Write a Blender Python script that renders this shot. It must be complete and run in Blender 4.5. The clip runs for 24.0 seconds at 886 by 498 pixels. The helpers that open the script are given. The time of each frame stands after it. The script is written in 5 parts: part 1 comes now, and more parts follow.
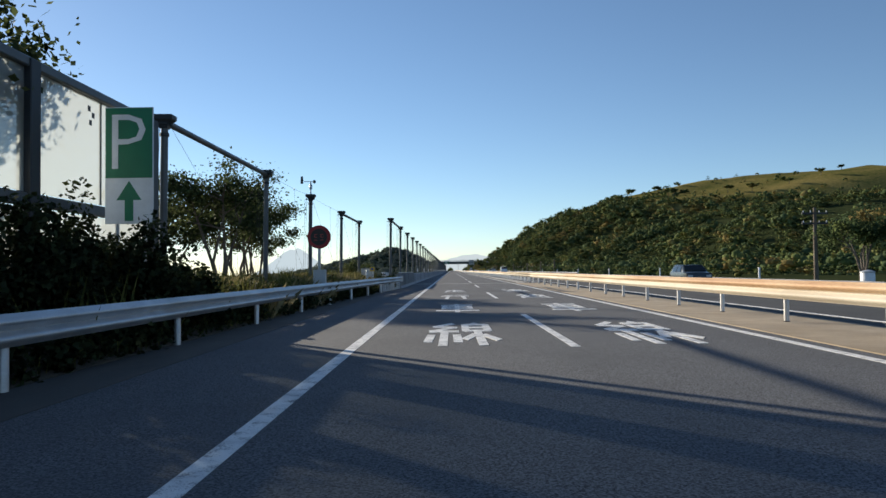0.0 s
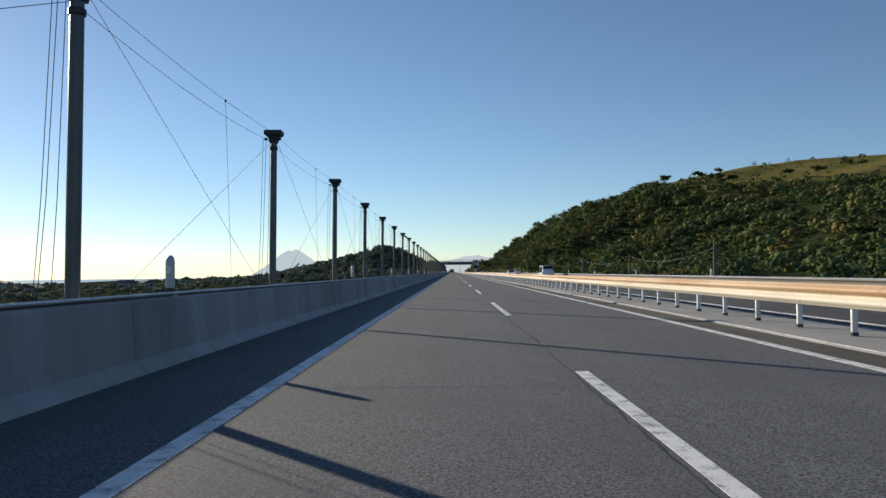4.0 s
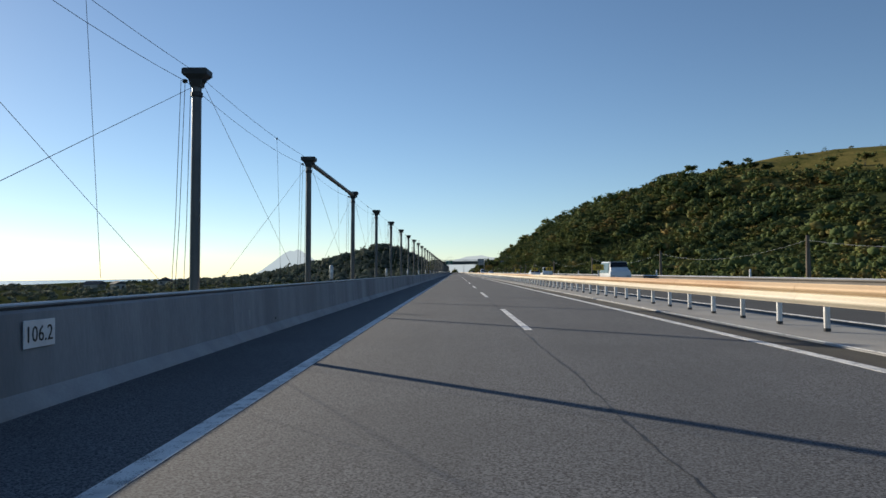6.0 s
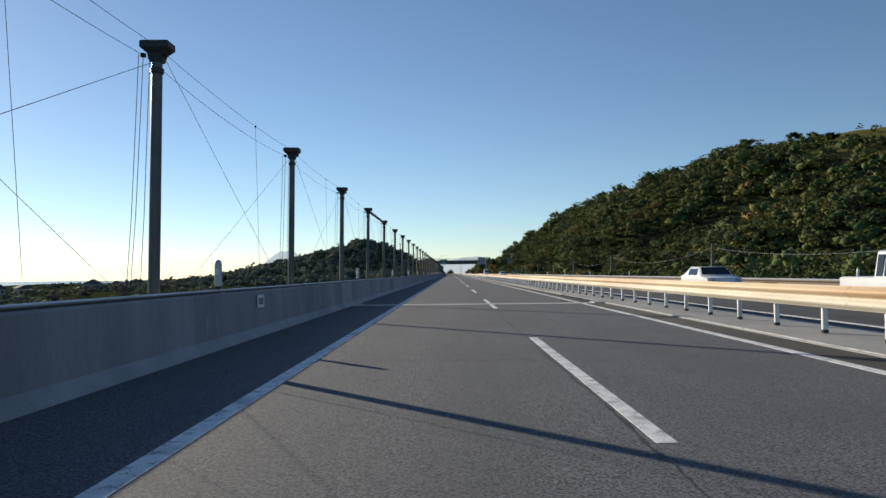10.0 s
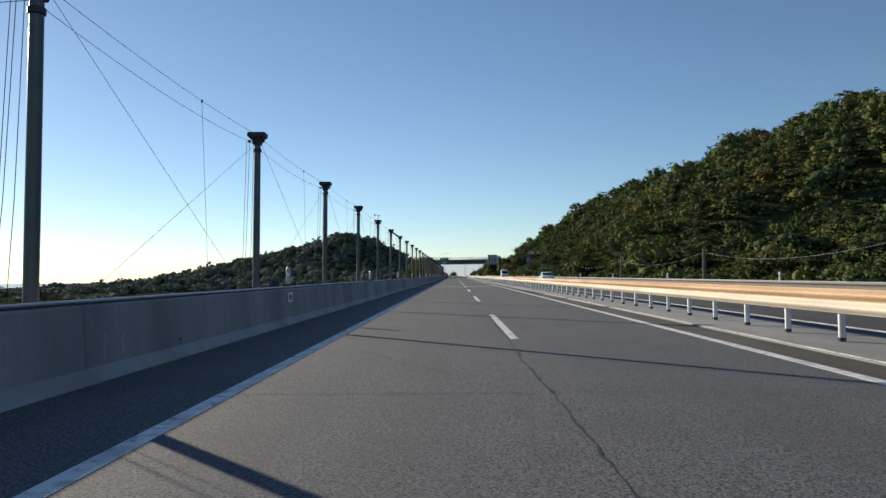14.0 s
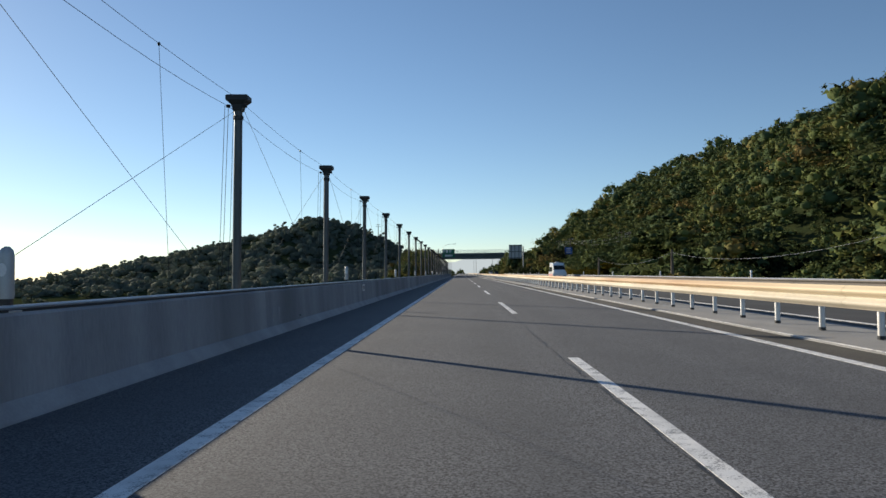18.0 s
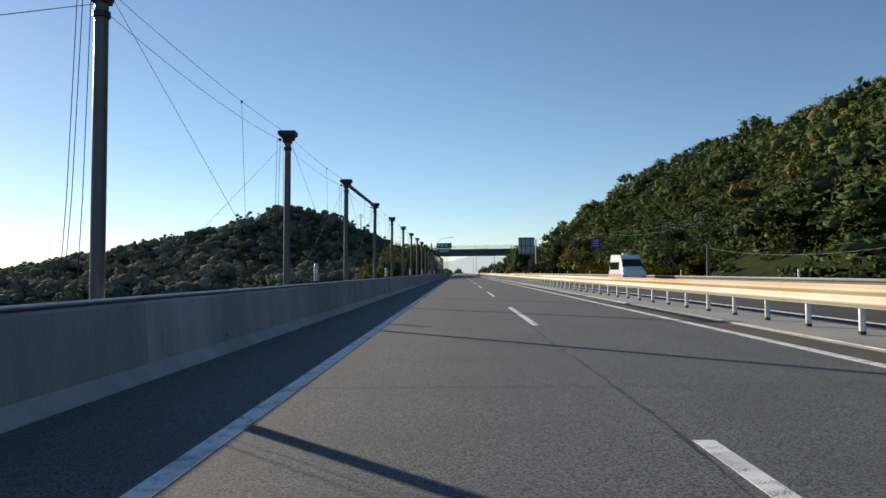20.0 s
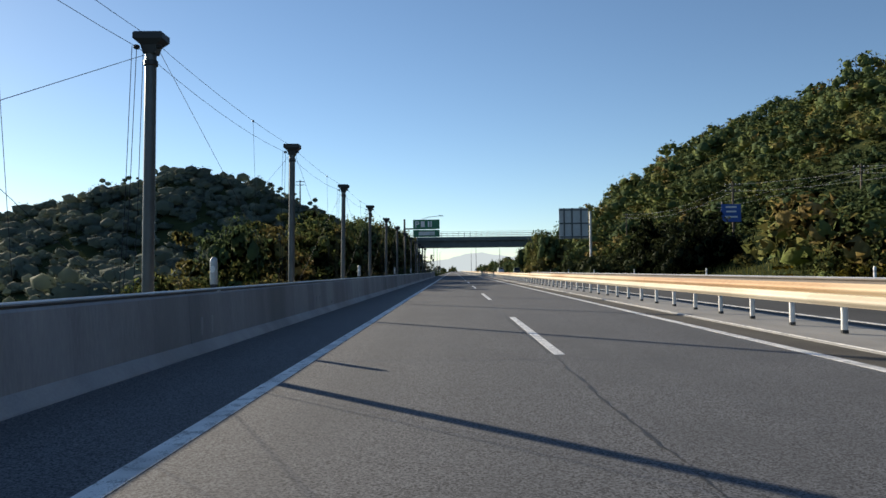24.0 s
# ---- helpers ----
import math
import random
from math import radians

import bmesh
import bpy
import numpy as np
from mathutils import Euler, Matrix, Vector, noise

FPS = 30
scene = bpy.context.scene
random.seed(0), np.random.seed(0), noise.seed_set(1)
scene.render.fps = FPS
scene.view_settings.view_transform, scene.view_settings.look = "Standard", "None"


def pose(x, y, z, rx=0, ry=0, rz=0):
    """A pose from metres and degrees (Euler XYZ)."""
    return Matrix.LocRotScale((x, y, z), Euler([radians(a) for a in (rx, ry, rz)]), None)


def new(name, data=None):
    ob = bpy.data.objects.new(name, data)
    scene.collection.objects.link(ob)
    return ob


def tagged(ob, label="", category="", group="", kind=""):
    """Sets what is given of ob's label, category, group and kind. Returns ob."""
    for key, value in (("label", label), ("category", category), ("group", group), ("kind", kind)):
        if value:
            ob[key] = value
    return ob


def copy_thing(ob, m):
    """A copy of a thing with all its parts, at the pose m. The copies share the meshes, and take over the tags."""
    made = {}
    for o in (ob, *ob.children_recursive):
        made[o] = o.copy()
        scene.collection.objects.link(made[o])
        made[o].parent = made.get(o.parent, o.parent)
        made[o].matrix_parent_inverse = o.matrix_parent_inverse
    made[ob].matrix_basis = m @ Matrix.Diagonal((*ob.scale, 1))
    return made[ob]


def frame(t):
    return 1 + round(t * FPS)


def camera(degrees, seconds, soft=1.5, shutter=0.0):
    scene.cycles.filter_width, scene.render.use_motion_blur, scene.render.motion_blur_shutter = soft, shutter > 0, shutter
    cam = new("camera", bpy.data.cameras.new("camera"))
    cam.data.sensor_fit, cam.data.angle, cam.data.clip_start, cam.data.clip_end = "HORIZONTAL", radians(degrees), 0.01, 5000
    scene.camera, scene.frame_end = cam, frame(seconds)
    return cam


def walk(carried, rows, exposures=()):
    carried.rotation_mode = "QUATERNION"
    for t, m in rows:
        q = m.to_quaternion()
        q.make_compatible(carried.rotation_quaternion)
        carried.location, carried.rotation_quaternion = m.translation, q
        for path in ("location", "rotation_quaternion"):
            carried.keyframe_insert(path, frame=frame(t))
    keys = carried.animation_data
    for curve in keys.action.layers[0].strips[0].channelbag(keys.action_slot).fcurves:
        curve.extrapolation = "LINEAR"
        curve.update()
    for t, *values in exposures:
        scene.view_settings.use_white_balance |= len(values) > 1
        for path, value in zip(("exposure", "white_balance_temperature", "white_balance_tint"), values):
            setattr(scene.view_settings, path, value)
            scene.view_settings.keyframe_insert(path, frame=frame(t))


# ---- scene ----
cam = camera(62.0, 24.0, soft=1.5)

# the drive: seconds, across, along, heading and tilt; the lens stands 1.226 m over the carriageway
EYE = 1.226
ROLL = 0.65
DRIVE = [
    (0.0, -0.43, 0.9, 0.60, 1.66), (1.0, -0.34, 23.7, 0.25, 1.74), (2.0, -0.24, 45.8, 0.37, 1.60),
    (5.0, 0.02, 115.1, 0.86, 1.84), (6.0, 0.02, 137.2, 0.96, 1.80), (7.0, 0.00, 160.1, 0.95, 1.82),
    (8.0, 0.00, 182.4, 1.05, 1.92), (9.0, 0.00, 204.8, 0.97, 1.88), (10.0, 0.01, 227.3, 0.62, 1.88),
    (13.0, 0.34, 295.3, 0.66, 2.00), (14.0, 0.40, 318.5, 0.87, 2.04), (15.0, 0.36, 341.7, 0.85, 1.95),
    (16.0, 0.31, 364.4, 1.02, 1.92), (17.0, 0.09, 387.3, 1.18, 1.72), (18.0, -0.05, 410.6, 1.40, 1.88),
    (21.0, -0.23, 478.1, 1.16, 1.80), (22.0, -0.18, 500.2, 1.25, 1.83), (23.0, -0.09, 521.2, 0.95, 1.74),
    (24.0, 0.02, 541.9, 0.81, 1.70)]
walk(cam, [(t, pose(x, y, EYE, 90 + p, ROLL, w)) for t, x, y, w, p in DRIVE], [(0.0, 0.48, 6820, 8), (1.0, 0.26, 6820, 8), (2.0, 0.21, 6820, 8), (7.0, 0.24, 6850, 8), (14.0, 0.29, 6920, 8), (19.0, 0.34, 6960, 8), (22.0, 0.46, 7000, 8), (24.0, 0.52, 7000, 8)])

# ---- light: low sun ahead on the left, clear sky ----
SUN_AZ, SUN_EL = 42.6, 17.2
to_sun = Vector((-math.sin(radians(SUN_AZ)) * math.cos(radians(SUN_EL)),
                 math.cos(radians(SUN_AZ)) * math.cos(radians(SUN_EL)), math.sin(radians(SUN_EL))))
world = bpy.data.worlds.new("sky")
world.use_nodes = True
scene.world = world
wn = world.node_tree.nodes
sky = wn.new("ShaderNodeTexSky")
sky.sky_type = 'NISHITA'
sky.sun_disc = False
sky.sun_elevation = radians(SUN_EL)
sky.sun_rotation = radians(-SUN_AZ)
sky.altitude = 60
sky.air_density, sky.dust_density, sky.ozone_density = 0.80, 0.06, 3.3
wn["Background"].inputs[1].default_value = 0.100
world.node_tree.links.new(sky.outputs[0], wn["Background"].inputs[0])
sun = new("sun", bpy.data.lights.new("sun", 'SUN'))
sun.data.energy, sun.data.angle, sun.data.color = 4.8, radians(0.55), (1.0, 0.90, 0.76)
sun.rotation_mode = 'QUATERNION'
sun.rotation_quaternion = to_sun.to_track_quat('Z', 'Y')


# ---- materials ----
def material(name, rough=0.7, metal=0.0, spec=0.5):
    m = bpy.data.materials.new(name)
    m.use_nodes = True
    b = m.node_tree.nodes["Principled BSDF"]
    b.inputs["Roughness"].default_value = rough
    b.inputs["Metallic"].default_value = metal
    b.inputs["Specular IOR Level"].default_value = spec
    return m, m.node_tree, b


def surface(name, c1, c2, scale=1.0, rough=0.7, metal=0.0, bump=0.2, fine=30.0, c3=None, stain=0.25,
            stretch=(1, 1, 1), spec=0.5, per_object=0.0, per_island=0.0, stain_at=(0.5, 0.68), between=(0.36, 0.64), weight=0.45):
    """Two-scale surface: mottled between c1 and c2, broad stains towards c3, fine relief."""
    m, nt, b = material(name, rough, metal, spec)
    N, L = nt.nodes, nt.links
    geo = N.new("ShaderNodeNewGeometry")
    mp = N.new("ShaderNodeMapping")
    mp.inputs["Scale"].default_value = stretch
    L.new(geo.outputs["Position"], mp.inputs["Vector"])
    n1 = N.new("ShaderNodeTexNoise")
    n1.inputs["Scale"].default_value, n1.inputs["Detail"].default_value = scale, 5
    n2 = N.new("ShaderNodeTexNoise")
    n2.inputs["Scale"].default_value, n2.inputs["Detail"].default_value, n2.inputs["Roughness"].default_value = fine, 7, 0.7
    n3 = N.new("ShaderNodeTexNoise")
    n3.inputs["Scale"].default_value, n3.inputs["Detail"].default_value = scale * 0.23, 4
    for n in (n1, n2, n3):
        L.new(mp.outputs[0], n.inputs["Vector"])
    add = N.new("ShaderNodeMath")
    add.operation = 'MULTIPLY_ADD'
    add.inputs[1].default_value = weight
    L.new(n2.outputs[0], add.inputs[0])
    half = N.new("ShaderNodeMath")
    half.operation = 'MULTIPLY'
    half.inputs[1].default_value = 1 - weight
    L.new(n1.outputs[0], half.inputs[0])
    L.new(half.outputs[0], add.inputs[2])
    ramp = N.new("ShaderNodeValToRGB")
    ramp.color_ramp.elements[0].position, ramp.color_ramp.elements[1].position = between
    ramp.color_ramp.elements[0].color, ramp.color_ramp.elements[1].color = (*c1, 1), (*c2, 1)
    L.new(add.outputs[0], ramp.inputs[0])
    out = ramp.outputs[0]
    if c3 is not None:
        r3 = N.new("ShaderNodeMapRange")
        r3.inputs[1].default_value, r3.inputs[2].default_value = stain_at
        r3.inputs[4].default_value = stain
        L.new(n3.outputs[0], r3.inputs[0])
        mix = N.new("ShaderNodeMixRGB")
        mix.inputs[2].default_value = (*c3, 1)
        L.new(r3.outputs[0], mix.inputs[0])
        L.new(out, mix.inputs[1])
        out = mix.outputs[0]
    if per_object or per_island:
        hsv = N.new("ShaderNodeHueSaturation")
        if per_object:
            src = N.new("ShaderNodeObjectInfo").outputs["Random"]
        else:
            src = geo.outputs["Random Per Island"]
        mr = N.new("ShaderNodeMapRange")
        k = per_object or per_island
        mr.inputs[3].default_value, mr.inputs[4].default_value = 1 - k, 1 + k
        L.new(src, mr.inputs[0])
        L.new(mr.outputs[0], hsv.inputs["Value"])
        L.new(out, hsv.inputs["Color"])
        out = hsv.outputs[0]
    L.new(out, b.inputs["Base Color"])
    if bump:
        bp = N.new("ShaderNodeBump")
        bp.inputs["Strength"].default_value, bp.inputs["Distance"].default_value = bump, 0.02
        L.new(add.outputs[0], bp.inputs["Height"])
        L.new(bp.outputs[0], b.inputs["Normal"])
    return m


def plain(name, c, rough=0.5, metal=0.0, emit=0.0, wear=0.12, spec=0.5):
    """A painted or moulded surface with slight mottling."""
    m = surface(name, [v * (1 - wear) for v in c], [min(1, v * (1 + wear)) for v in c], 3.0, rough, metal, 0.04, 60, spec=spec)
    if emit:
        b = m.node_tree.nodes["Principled BSDF"]
        b.inputs["Emission Color"].default_value = (*c, 1)
        b.inputs["Emission Strength"].default_value = emit
    return m


def leaves(name, c1, c2, c3, patch=0.09, gloss=0.75, through_light=0.28, grain=0.3, leaf_scale=9.0, relief=0.0, crown=0.0, crown_scale=0.2, single=0.14):
    """Leaf clumps: hue by clump, by patches of the wood, and some light through the leaf."""
    m, nt, b = material(name, gloss, 0, 0.08)
    N, L = nt.nodes, nt.links
    geo = N.new("ShaderNodeNewGeometry")
    n = N.new("ShaderNodeTexNoise")
    n.inputs["Scale"].default_value, n.inputs["Detail"].default_value = patch, 3
    L.new(geo.outputs["Position"], n.inputs["Vector"])
    ma = N.new("ShaderNodeMath")
    ma.operation = 'MULTIPLY_ADD'
    ma.inputs[1].default_value = single
    L.new(geo.outputs["Random Per Island"], ma.inputs[0])
    L.new(n.outputs[0], ma.inputs[2])
    n5 = N.new("ShaderNodeTexNoise")
    n5.inputs["Scale"].default_value, n5.inputs["Detail"].default_value = patch * 3.6, 1
    L.new(geo.outputs["Position"], n5.inputs["Vector"])
    ma2 = N.new("ShaderNodeMath")
    ma2.operation = 'MULTIPLY_ADD'
    ma2.inputs[1].default_value = 0.75
    L.new(n5.outputs[0], ma2.inputs[0])
    L.new(ma.outputs[0], ma2.inputs[2])
    ma3 = N.new("ShaderNodeMath")
    ma3.operation = 'SUBTRACT'
    ma3.inputs[1].default_value = 0.375 + 0.5 * grain
    L.new(ma2.outputs[0], ma3.inputs[0])
    n6 = N.new("ShaderNodeTexNoise")
    n6.inputs["Scale"].default_value, n6.inputs["Detail"].default_value = leaf_scale, 4
    L.new(geo.outputs["Position"], n6.inputs["Vector"])
    ma4 = N.new("ShaderNodeMath")
    ma4.operation = 'MULTIPLY_ADD'
    ma4.inputs[1].default_value = grain
    L.new(n6.outputs[0], ma4.inputs[0])
    L.new(ma3.outputs[0], ma4.inputs[2])
    ma3 = ma4
    if crown:
        cell = N.new("ShaderNodeTexVoronoi")
        cell.inputs["Scale"].default_value = crown_scale
        L.new(geo.outputs["Position"], cell.inputs["Vector"])
        pick = N.new("ShaderNodeSeparateColor")
        L.new(cell.outputs["Color"], pick.inputs[0])
        ma5 = N.new("ShaderNodeMath")
        ma5.operation = 'MULTIPLY_ADD'
        ma5.inputs[1].default_value = crown
        L.new(pick.outputs[0], ma5.inputs[0])
        ma6 = N.new("ShaderNodeMath")
        ma6.operation = 'SUBTRACT'
        ma6.inputs[1].default_value = crown * 0.5
        L.new(ma4.outputs[0], ma6.inputs[0])
        L.new(ma6.outputs[0], ma5.inputs[2])
        ma3 = ma5
    bp = N.new("ShaderNodeBump")
    bp.inputs["Strength"].default_value, bp.inputs["Distance"].default_value = relief, 0.6
    L.new(n6.outputs[0], bp.inputs["Height"])
    L.new(bp.outputs[0], b.inputs["Normal"])
    ramp = N.new("ShaderNodeValToRGB")
    e = ramp.color_ramp.elements
    e[0].position, e[0].color = 0.42, (*c1, 1)
    e[1].position, e[1].color = 0.92, (*c3, 1)
    mid = e.new(0.68)
    mid.color = (*c2, 1)
    L.new(ma3.outputs[0], ramp.inputs[0])
    L.new(ramp.outputs[0], b.inputs["Base Color"])
    tr = N.new("ShaderNodeBsdfTranslucent")
    L.new(ramp.outputs[0], tr.inputs[0])
    mx = N.new("ShaderNodeMixShader")
    mx.inputs[0].default_value = through_light
    L.new(b.outputs[0], mx.inputs[1])
    L.new(tr.outputs[0], mx.inputs[2])
    L.new(mx.outputs[0], N["Material Output"].inputs[0])
    return m


def aggregate(name, low_, high, dull, stone=78.0):
    """Worn asphalt: single stones in dark binder, broad dull patches and faint bands along the lanes."""
    m, nt, b = material(name, 0.9, 0, 0.25)
    N, L = nt.nodes, nt.links
    geo = N.new("ShaderNodeNewGeometry")
    cell = N.new("ShaderNodeTexVoronoi")
    cell.inputs["Scale"].default_value = stone
    grit = N.new("ShaderNodeTexNoise")
    grit.inputs["Scale"].default_value, grit.inputs["Detail"].default_value, grit.inputs["Roughness"].default_value = stone * 0.6, 6, 0.75
    patch = N.new("ShaderNodeTexNoise")
    patch.inputs["Scale"].default_value, patch.inputs["Detail"].default_value = 0.5, 5
    lanes = N.new("ShaderNodeMapping")
    lanes.inputs["Scale"].default_value = (1.0, 0.03, 1.0)
    band = N.new("ShaderNodeTexNoise")
    band.inputs["Scale"].default_value, band.inputs["Detail"].default_value = 1.1, 4
    L.new(geo.outputs["Position"], lanes.inputs["Vector"])
    L.new(lanes.outputs[0], band.inputs["Vector"])
    for q in (cell, grit, patch):
        L.new(geo.outputs["Position"], q.inputs["Vector"])
    pick = N.new("ShaderNodeSeparateColor")
    L.new(cell.outputs["Color"], pick.inputs[0])
    mix = N.new("ShaderNodeMath")
    mix.operation = 'MULTIPLY_ADD'
    mix.inputs[1].default_value = 0.30
    L.new(pick.outputs[0], mix.inputs[0])
    L.new(grit.outputs[0], mix.inputs[2])
    ramp = N.new("ShaderNodeValToRGB")
    e = ramp.color_ramp.elements
    e[0].position, e[0].color = 0.49, (*low_, 1)
    e[1].position, e[1].color = 0.80, (*high, 1)
    L.new(mix.outputs[0], ramp.inputs[0])
    both = N.new("ShaderNodeMixRGB")
    both.inputs[0].default_value = 0.5
    L.new(patch.outputs[0], both.inputs[1])
    L.new(band.outputs[0], both.inputs[2])
    r3 = N.new("ShaderNodeMapRange")
    r3.inputs[1].default_value, r3.inputs[2].default_value, r3.inputs[4].default_value = 0.44, 0.60, 0.42
    L.new(both.outputs[0], r3.inputs[0])
    dirt = N.new("ShaderNodeMixRGB")
    dirt.inputs[2].default_value = (*dull, 1)
    L.new(r3.outputs[0], dirt.inputs[0])
    L.new(ramp.outputs[0], dirt.inputs[1])
    L.new(dirt.outputs[0], b.inputs["Base Color"])
    bp = N.new("ShaderNodeBump")
    bp.inputs["Strength"].default_value, bp.inputs["Distance"].default_value = 0.22, 0.006
    L.new(mix.outputs[0], bp.inputs["Height"])
    L.new(bp.outputs[0], b.inputs["Normal"])
    return m


M_ASPHALT = aggregate("asphalt", (0.028, 0.029, 0.032), (0.192, 0.200, 0.216), (0.078, 0.082, 0.090))
M_ASPHALT2 = surface("asphalt_far", (0.05, 0.05, 0.05), (0.085, 0.085, 0.085), 0.6, 0.85, 0, 0.4, 40, (0.04, 0.04, 0.042), 0.5, stretch=(1, 0.3, 1), spec=0.3)
M_TAR = surface("tar", (0.018, 0.018, 0.019), (0.04, 0.04, 0.04), 3, 0.6, 0, 0.4, 60)
M_PAINT = surface("road_paint", (0.16, 0.165, 0.17), (0.80, 0.80, 0.79), 6, 0.65, 0, 0.3, 70, (0.32, 0.33, 0.34), 0.6, between=(0.40, 0.485), weight=0.55)
M_CONC = surface("concrete", (0.235, 0.24, 0.255), (0.36, 0.365, 0.38), 1.6, 0.9, 0, 0.4, 26, (0.165, 0.165, 0.17), 0.7, stretch=(1, 1, 0.22), per_object=0.10, stain_at=(0.46, 0.66))
M_CONCD = surface("dark_concrete", (0.15, 0.15, 0.15), (0.24, 0.24, 0.235), 1.4, 0.9, 0, 0.4, 26, (0.10, 0.10, 0.10), 0.7, stretch=(1, 1, 0.22))
M_TOE = surface("concrete_toe", (0.27, 0.275, 0.29), (0.38, 0.385, 0.395), 1.6, 0.85, 0, 0.3, 30, (0.17, 0.17, 0.165), 0.5)
M_KERB = surface("median_concrete", (0.24, 0.238, 0.232), (0.34, 0.335, 0.325), 1.1, 0.85, 0, 0.35, 28, (0.15, 0.145, 0.135), 0.6, stretch=(1, 0.4, 1))
M_BAND = surface("joint_concrete", (0.46, 0.45, 0.42), (0.60, 0.59, 0.55), 2.0, 0.85, 0, 0.3, 30, (0.33, 0.31, 0.28), 0.6)
M_SOIL = surface("bare_soil", (0.30, 0.24, 0.17), (0.44, 0.36, 0.26), 1.2, 0.95, 0, 0.8, 18, (0.22, 0.17, 0.11), 0.6)
M_HUMUS = surface("dark_soil", (0.045, 0.036, 0.026), (0.10, 0.08, 0.055), 1.5, 0.95, 0, 0.8, 18, (0.03, 0.025, 0.02), 0.6)
M_DIRTASPH = surface("dusty_shoulder", (0.055, 0.05, 0.045), (0.10, 0.09, 0.08), 1.2, 0.9, 0, 0.5, 40, (0.07, 0.065, 0.06), 0.6, stretch=(1, 0.4, 1))
M_GUTTER = surface("gutter_grit", (0.035, 0.032, 0.028), (0.085, 0.078, 0.066), 1.6, 0.95, 0, 0.5, 60, (0.025, 0.022, 0.018), 0.7, stretch=(1, 0.3, 1))
M_POLE = surface("pole_paint", (0.075, 0.082, 0.085), (0.12, 0.13, 0.135), 2, 0.45, 0.3, 0.1, 40, (0.11, 0.10, 0.09), 0.4)
M_WIRE = plain("wire", (0.022, 0.024, 0.027), 0.8, 0.0)
M_RAILW = surface("rail_beam", (0.52, 0.46, 0.36), (0.70, 0.63, 0.50), 1.3, 0.68, 0.0, 0.12, 25, (0.36, 0.25, 0.14), 0.45, stretch=(1, 0.25, 2), per_object=0.08)
M_RUST = surface("rusty_rail", (0.36, 0.19, 0.09), (0.55, 0.36, 0.20), 1.0, 0.7, 0.1, 0.2, 25, (0.66, 0.55, 0.38), 0.9, stretch=(1, 0.2, 1), stain_at=(0.42, 0.55))
M_GALV = surface("galvanised_steel", (0.42, 0.43, 0.44), (0.58, 0.59, 0.60), 2.0, 0.42, 0.55, 0.1, 30, (0.32, 0.30, 0.27), 0.5, per_object=0.08)
M_WEATHER = surface("weathered_steel", (0.10, 0.09, 0.08), (0.17, 0.15, 0.13), 1.2, 0.7, 0.2, 0.1, 25, (0.20, 0.12, 0.07), 0.5, stretch=(1, 0.2, 1))
M_POSTW = surface("post_paint", (0.60, 0.60, 0.58), (0.74, 0.74, 0.72), 4, 0.5, 0.1, 0.1, 30, (0.35, 0.31, 0.26), 0.5)
M_DARK = plain("dark_steel", (0.035, 0.037, 0.04), 0.5, 0.3)
M_WHITE = plain("white_enamel", (0.74, 0.75, 0.76), 0.35)
M_GREEN = plain("sign_green", (0.010, 0.17, 0.085), 0.4)
M_BLUE = plain("sign_blue", (0.02, 0.09, 0.36), 0.4)
M_YELLOW = plain("sign_yellow", (0.72, 0.45, 0.03), 0.45)
M_RED = plain("sign_red", (0.30, 0.012, 0.018), 0.4)
M_LED = plain("led_face", (0.018, 0.012, 0.014), 0.35)
M_LEDON = plain("led_dots", (0.45, 0.05, 0.05), 0.4)
M_BLACK = plain("black_paint", (0.012, 0.012, 0.013), 0.5)
M_GRASS = leaves("grass_blades", (0.06, 0.07, 0.02), (0.16, 0.16, 0.045), (0.34, 0.29, 0.10), 0.9)
M_TREE = leaves("tree_leaves", (0.060, 0.082, 0.036), (0.105, 0.135, 0.052), (0.17, 0.18, 0.07), 0.5, through_light=0.45)
M_WOODS = leaves("wood_leaves", (0.098, 0.145, 0.068), (0.195, 0.240, 0.085), (0.33, 0.25, 0.10), 0.045, 0.8, 0.42, 0.10, 1.6, 0.5, crown=0.50, crown_scale=0.17, single=0.05)
# paler copy of the wood leaves, with distant haze put into the colour
M_WOODS_HAZE = leaves("wood_leaves_haze", (0.21, 0.25, 0.21), (0.29, 0.33, 0.265), (0.37, 0.37, 0.28), 0.05, 0.8, 0.66, 0.08, 1.6, 0.4, crown=0.4, crown_scale=0.17, single=0.04)
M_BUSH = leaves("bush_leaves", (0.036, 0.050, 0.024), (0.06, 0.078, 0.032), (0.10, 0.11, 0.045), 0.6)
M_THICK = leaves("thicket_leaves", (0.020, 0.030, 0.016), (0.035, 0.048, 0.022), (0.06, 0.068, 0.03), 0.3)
M_OLIVE = leaves("olive_bush_leaves", (0.13, 0.14, 0.07), (0.21, 0.20, 0.09), (0.32, 0.28, 0.12), 0.2)
M_STRAW = leaves("dry_straw", (0.20, 0.16, 0.08), (0.32, 0.26, 0.13), (0.46, 0.38, 0.21), 0.9)
M_GOLD = leaves("yellow_bush_leaves", (0.10, 0.10, 0.02), (0.22, 0.18, 0.025), (0.36, 0.26, 0.04), 0.2)
M_BARK = surface("bark", (0.10, 0.075, 0.055), (0.22, 0.18, 0.14), 3, 0.9, 0, 0.6, 30, stretch=(1, 1, 0.3))
M_DECK = surface("overpass_paint", (0.10, 0.13, 0.13), (0.16, 0.19, 0.19), 0.8, 0.6, 0, 0.1, 12, (0.07, 0.08, 0.08), 0.5)
M_ALU = plain("sign_back", (0.45, 0.47, 0.48), 0.5, 0.4)
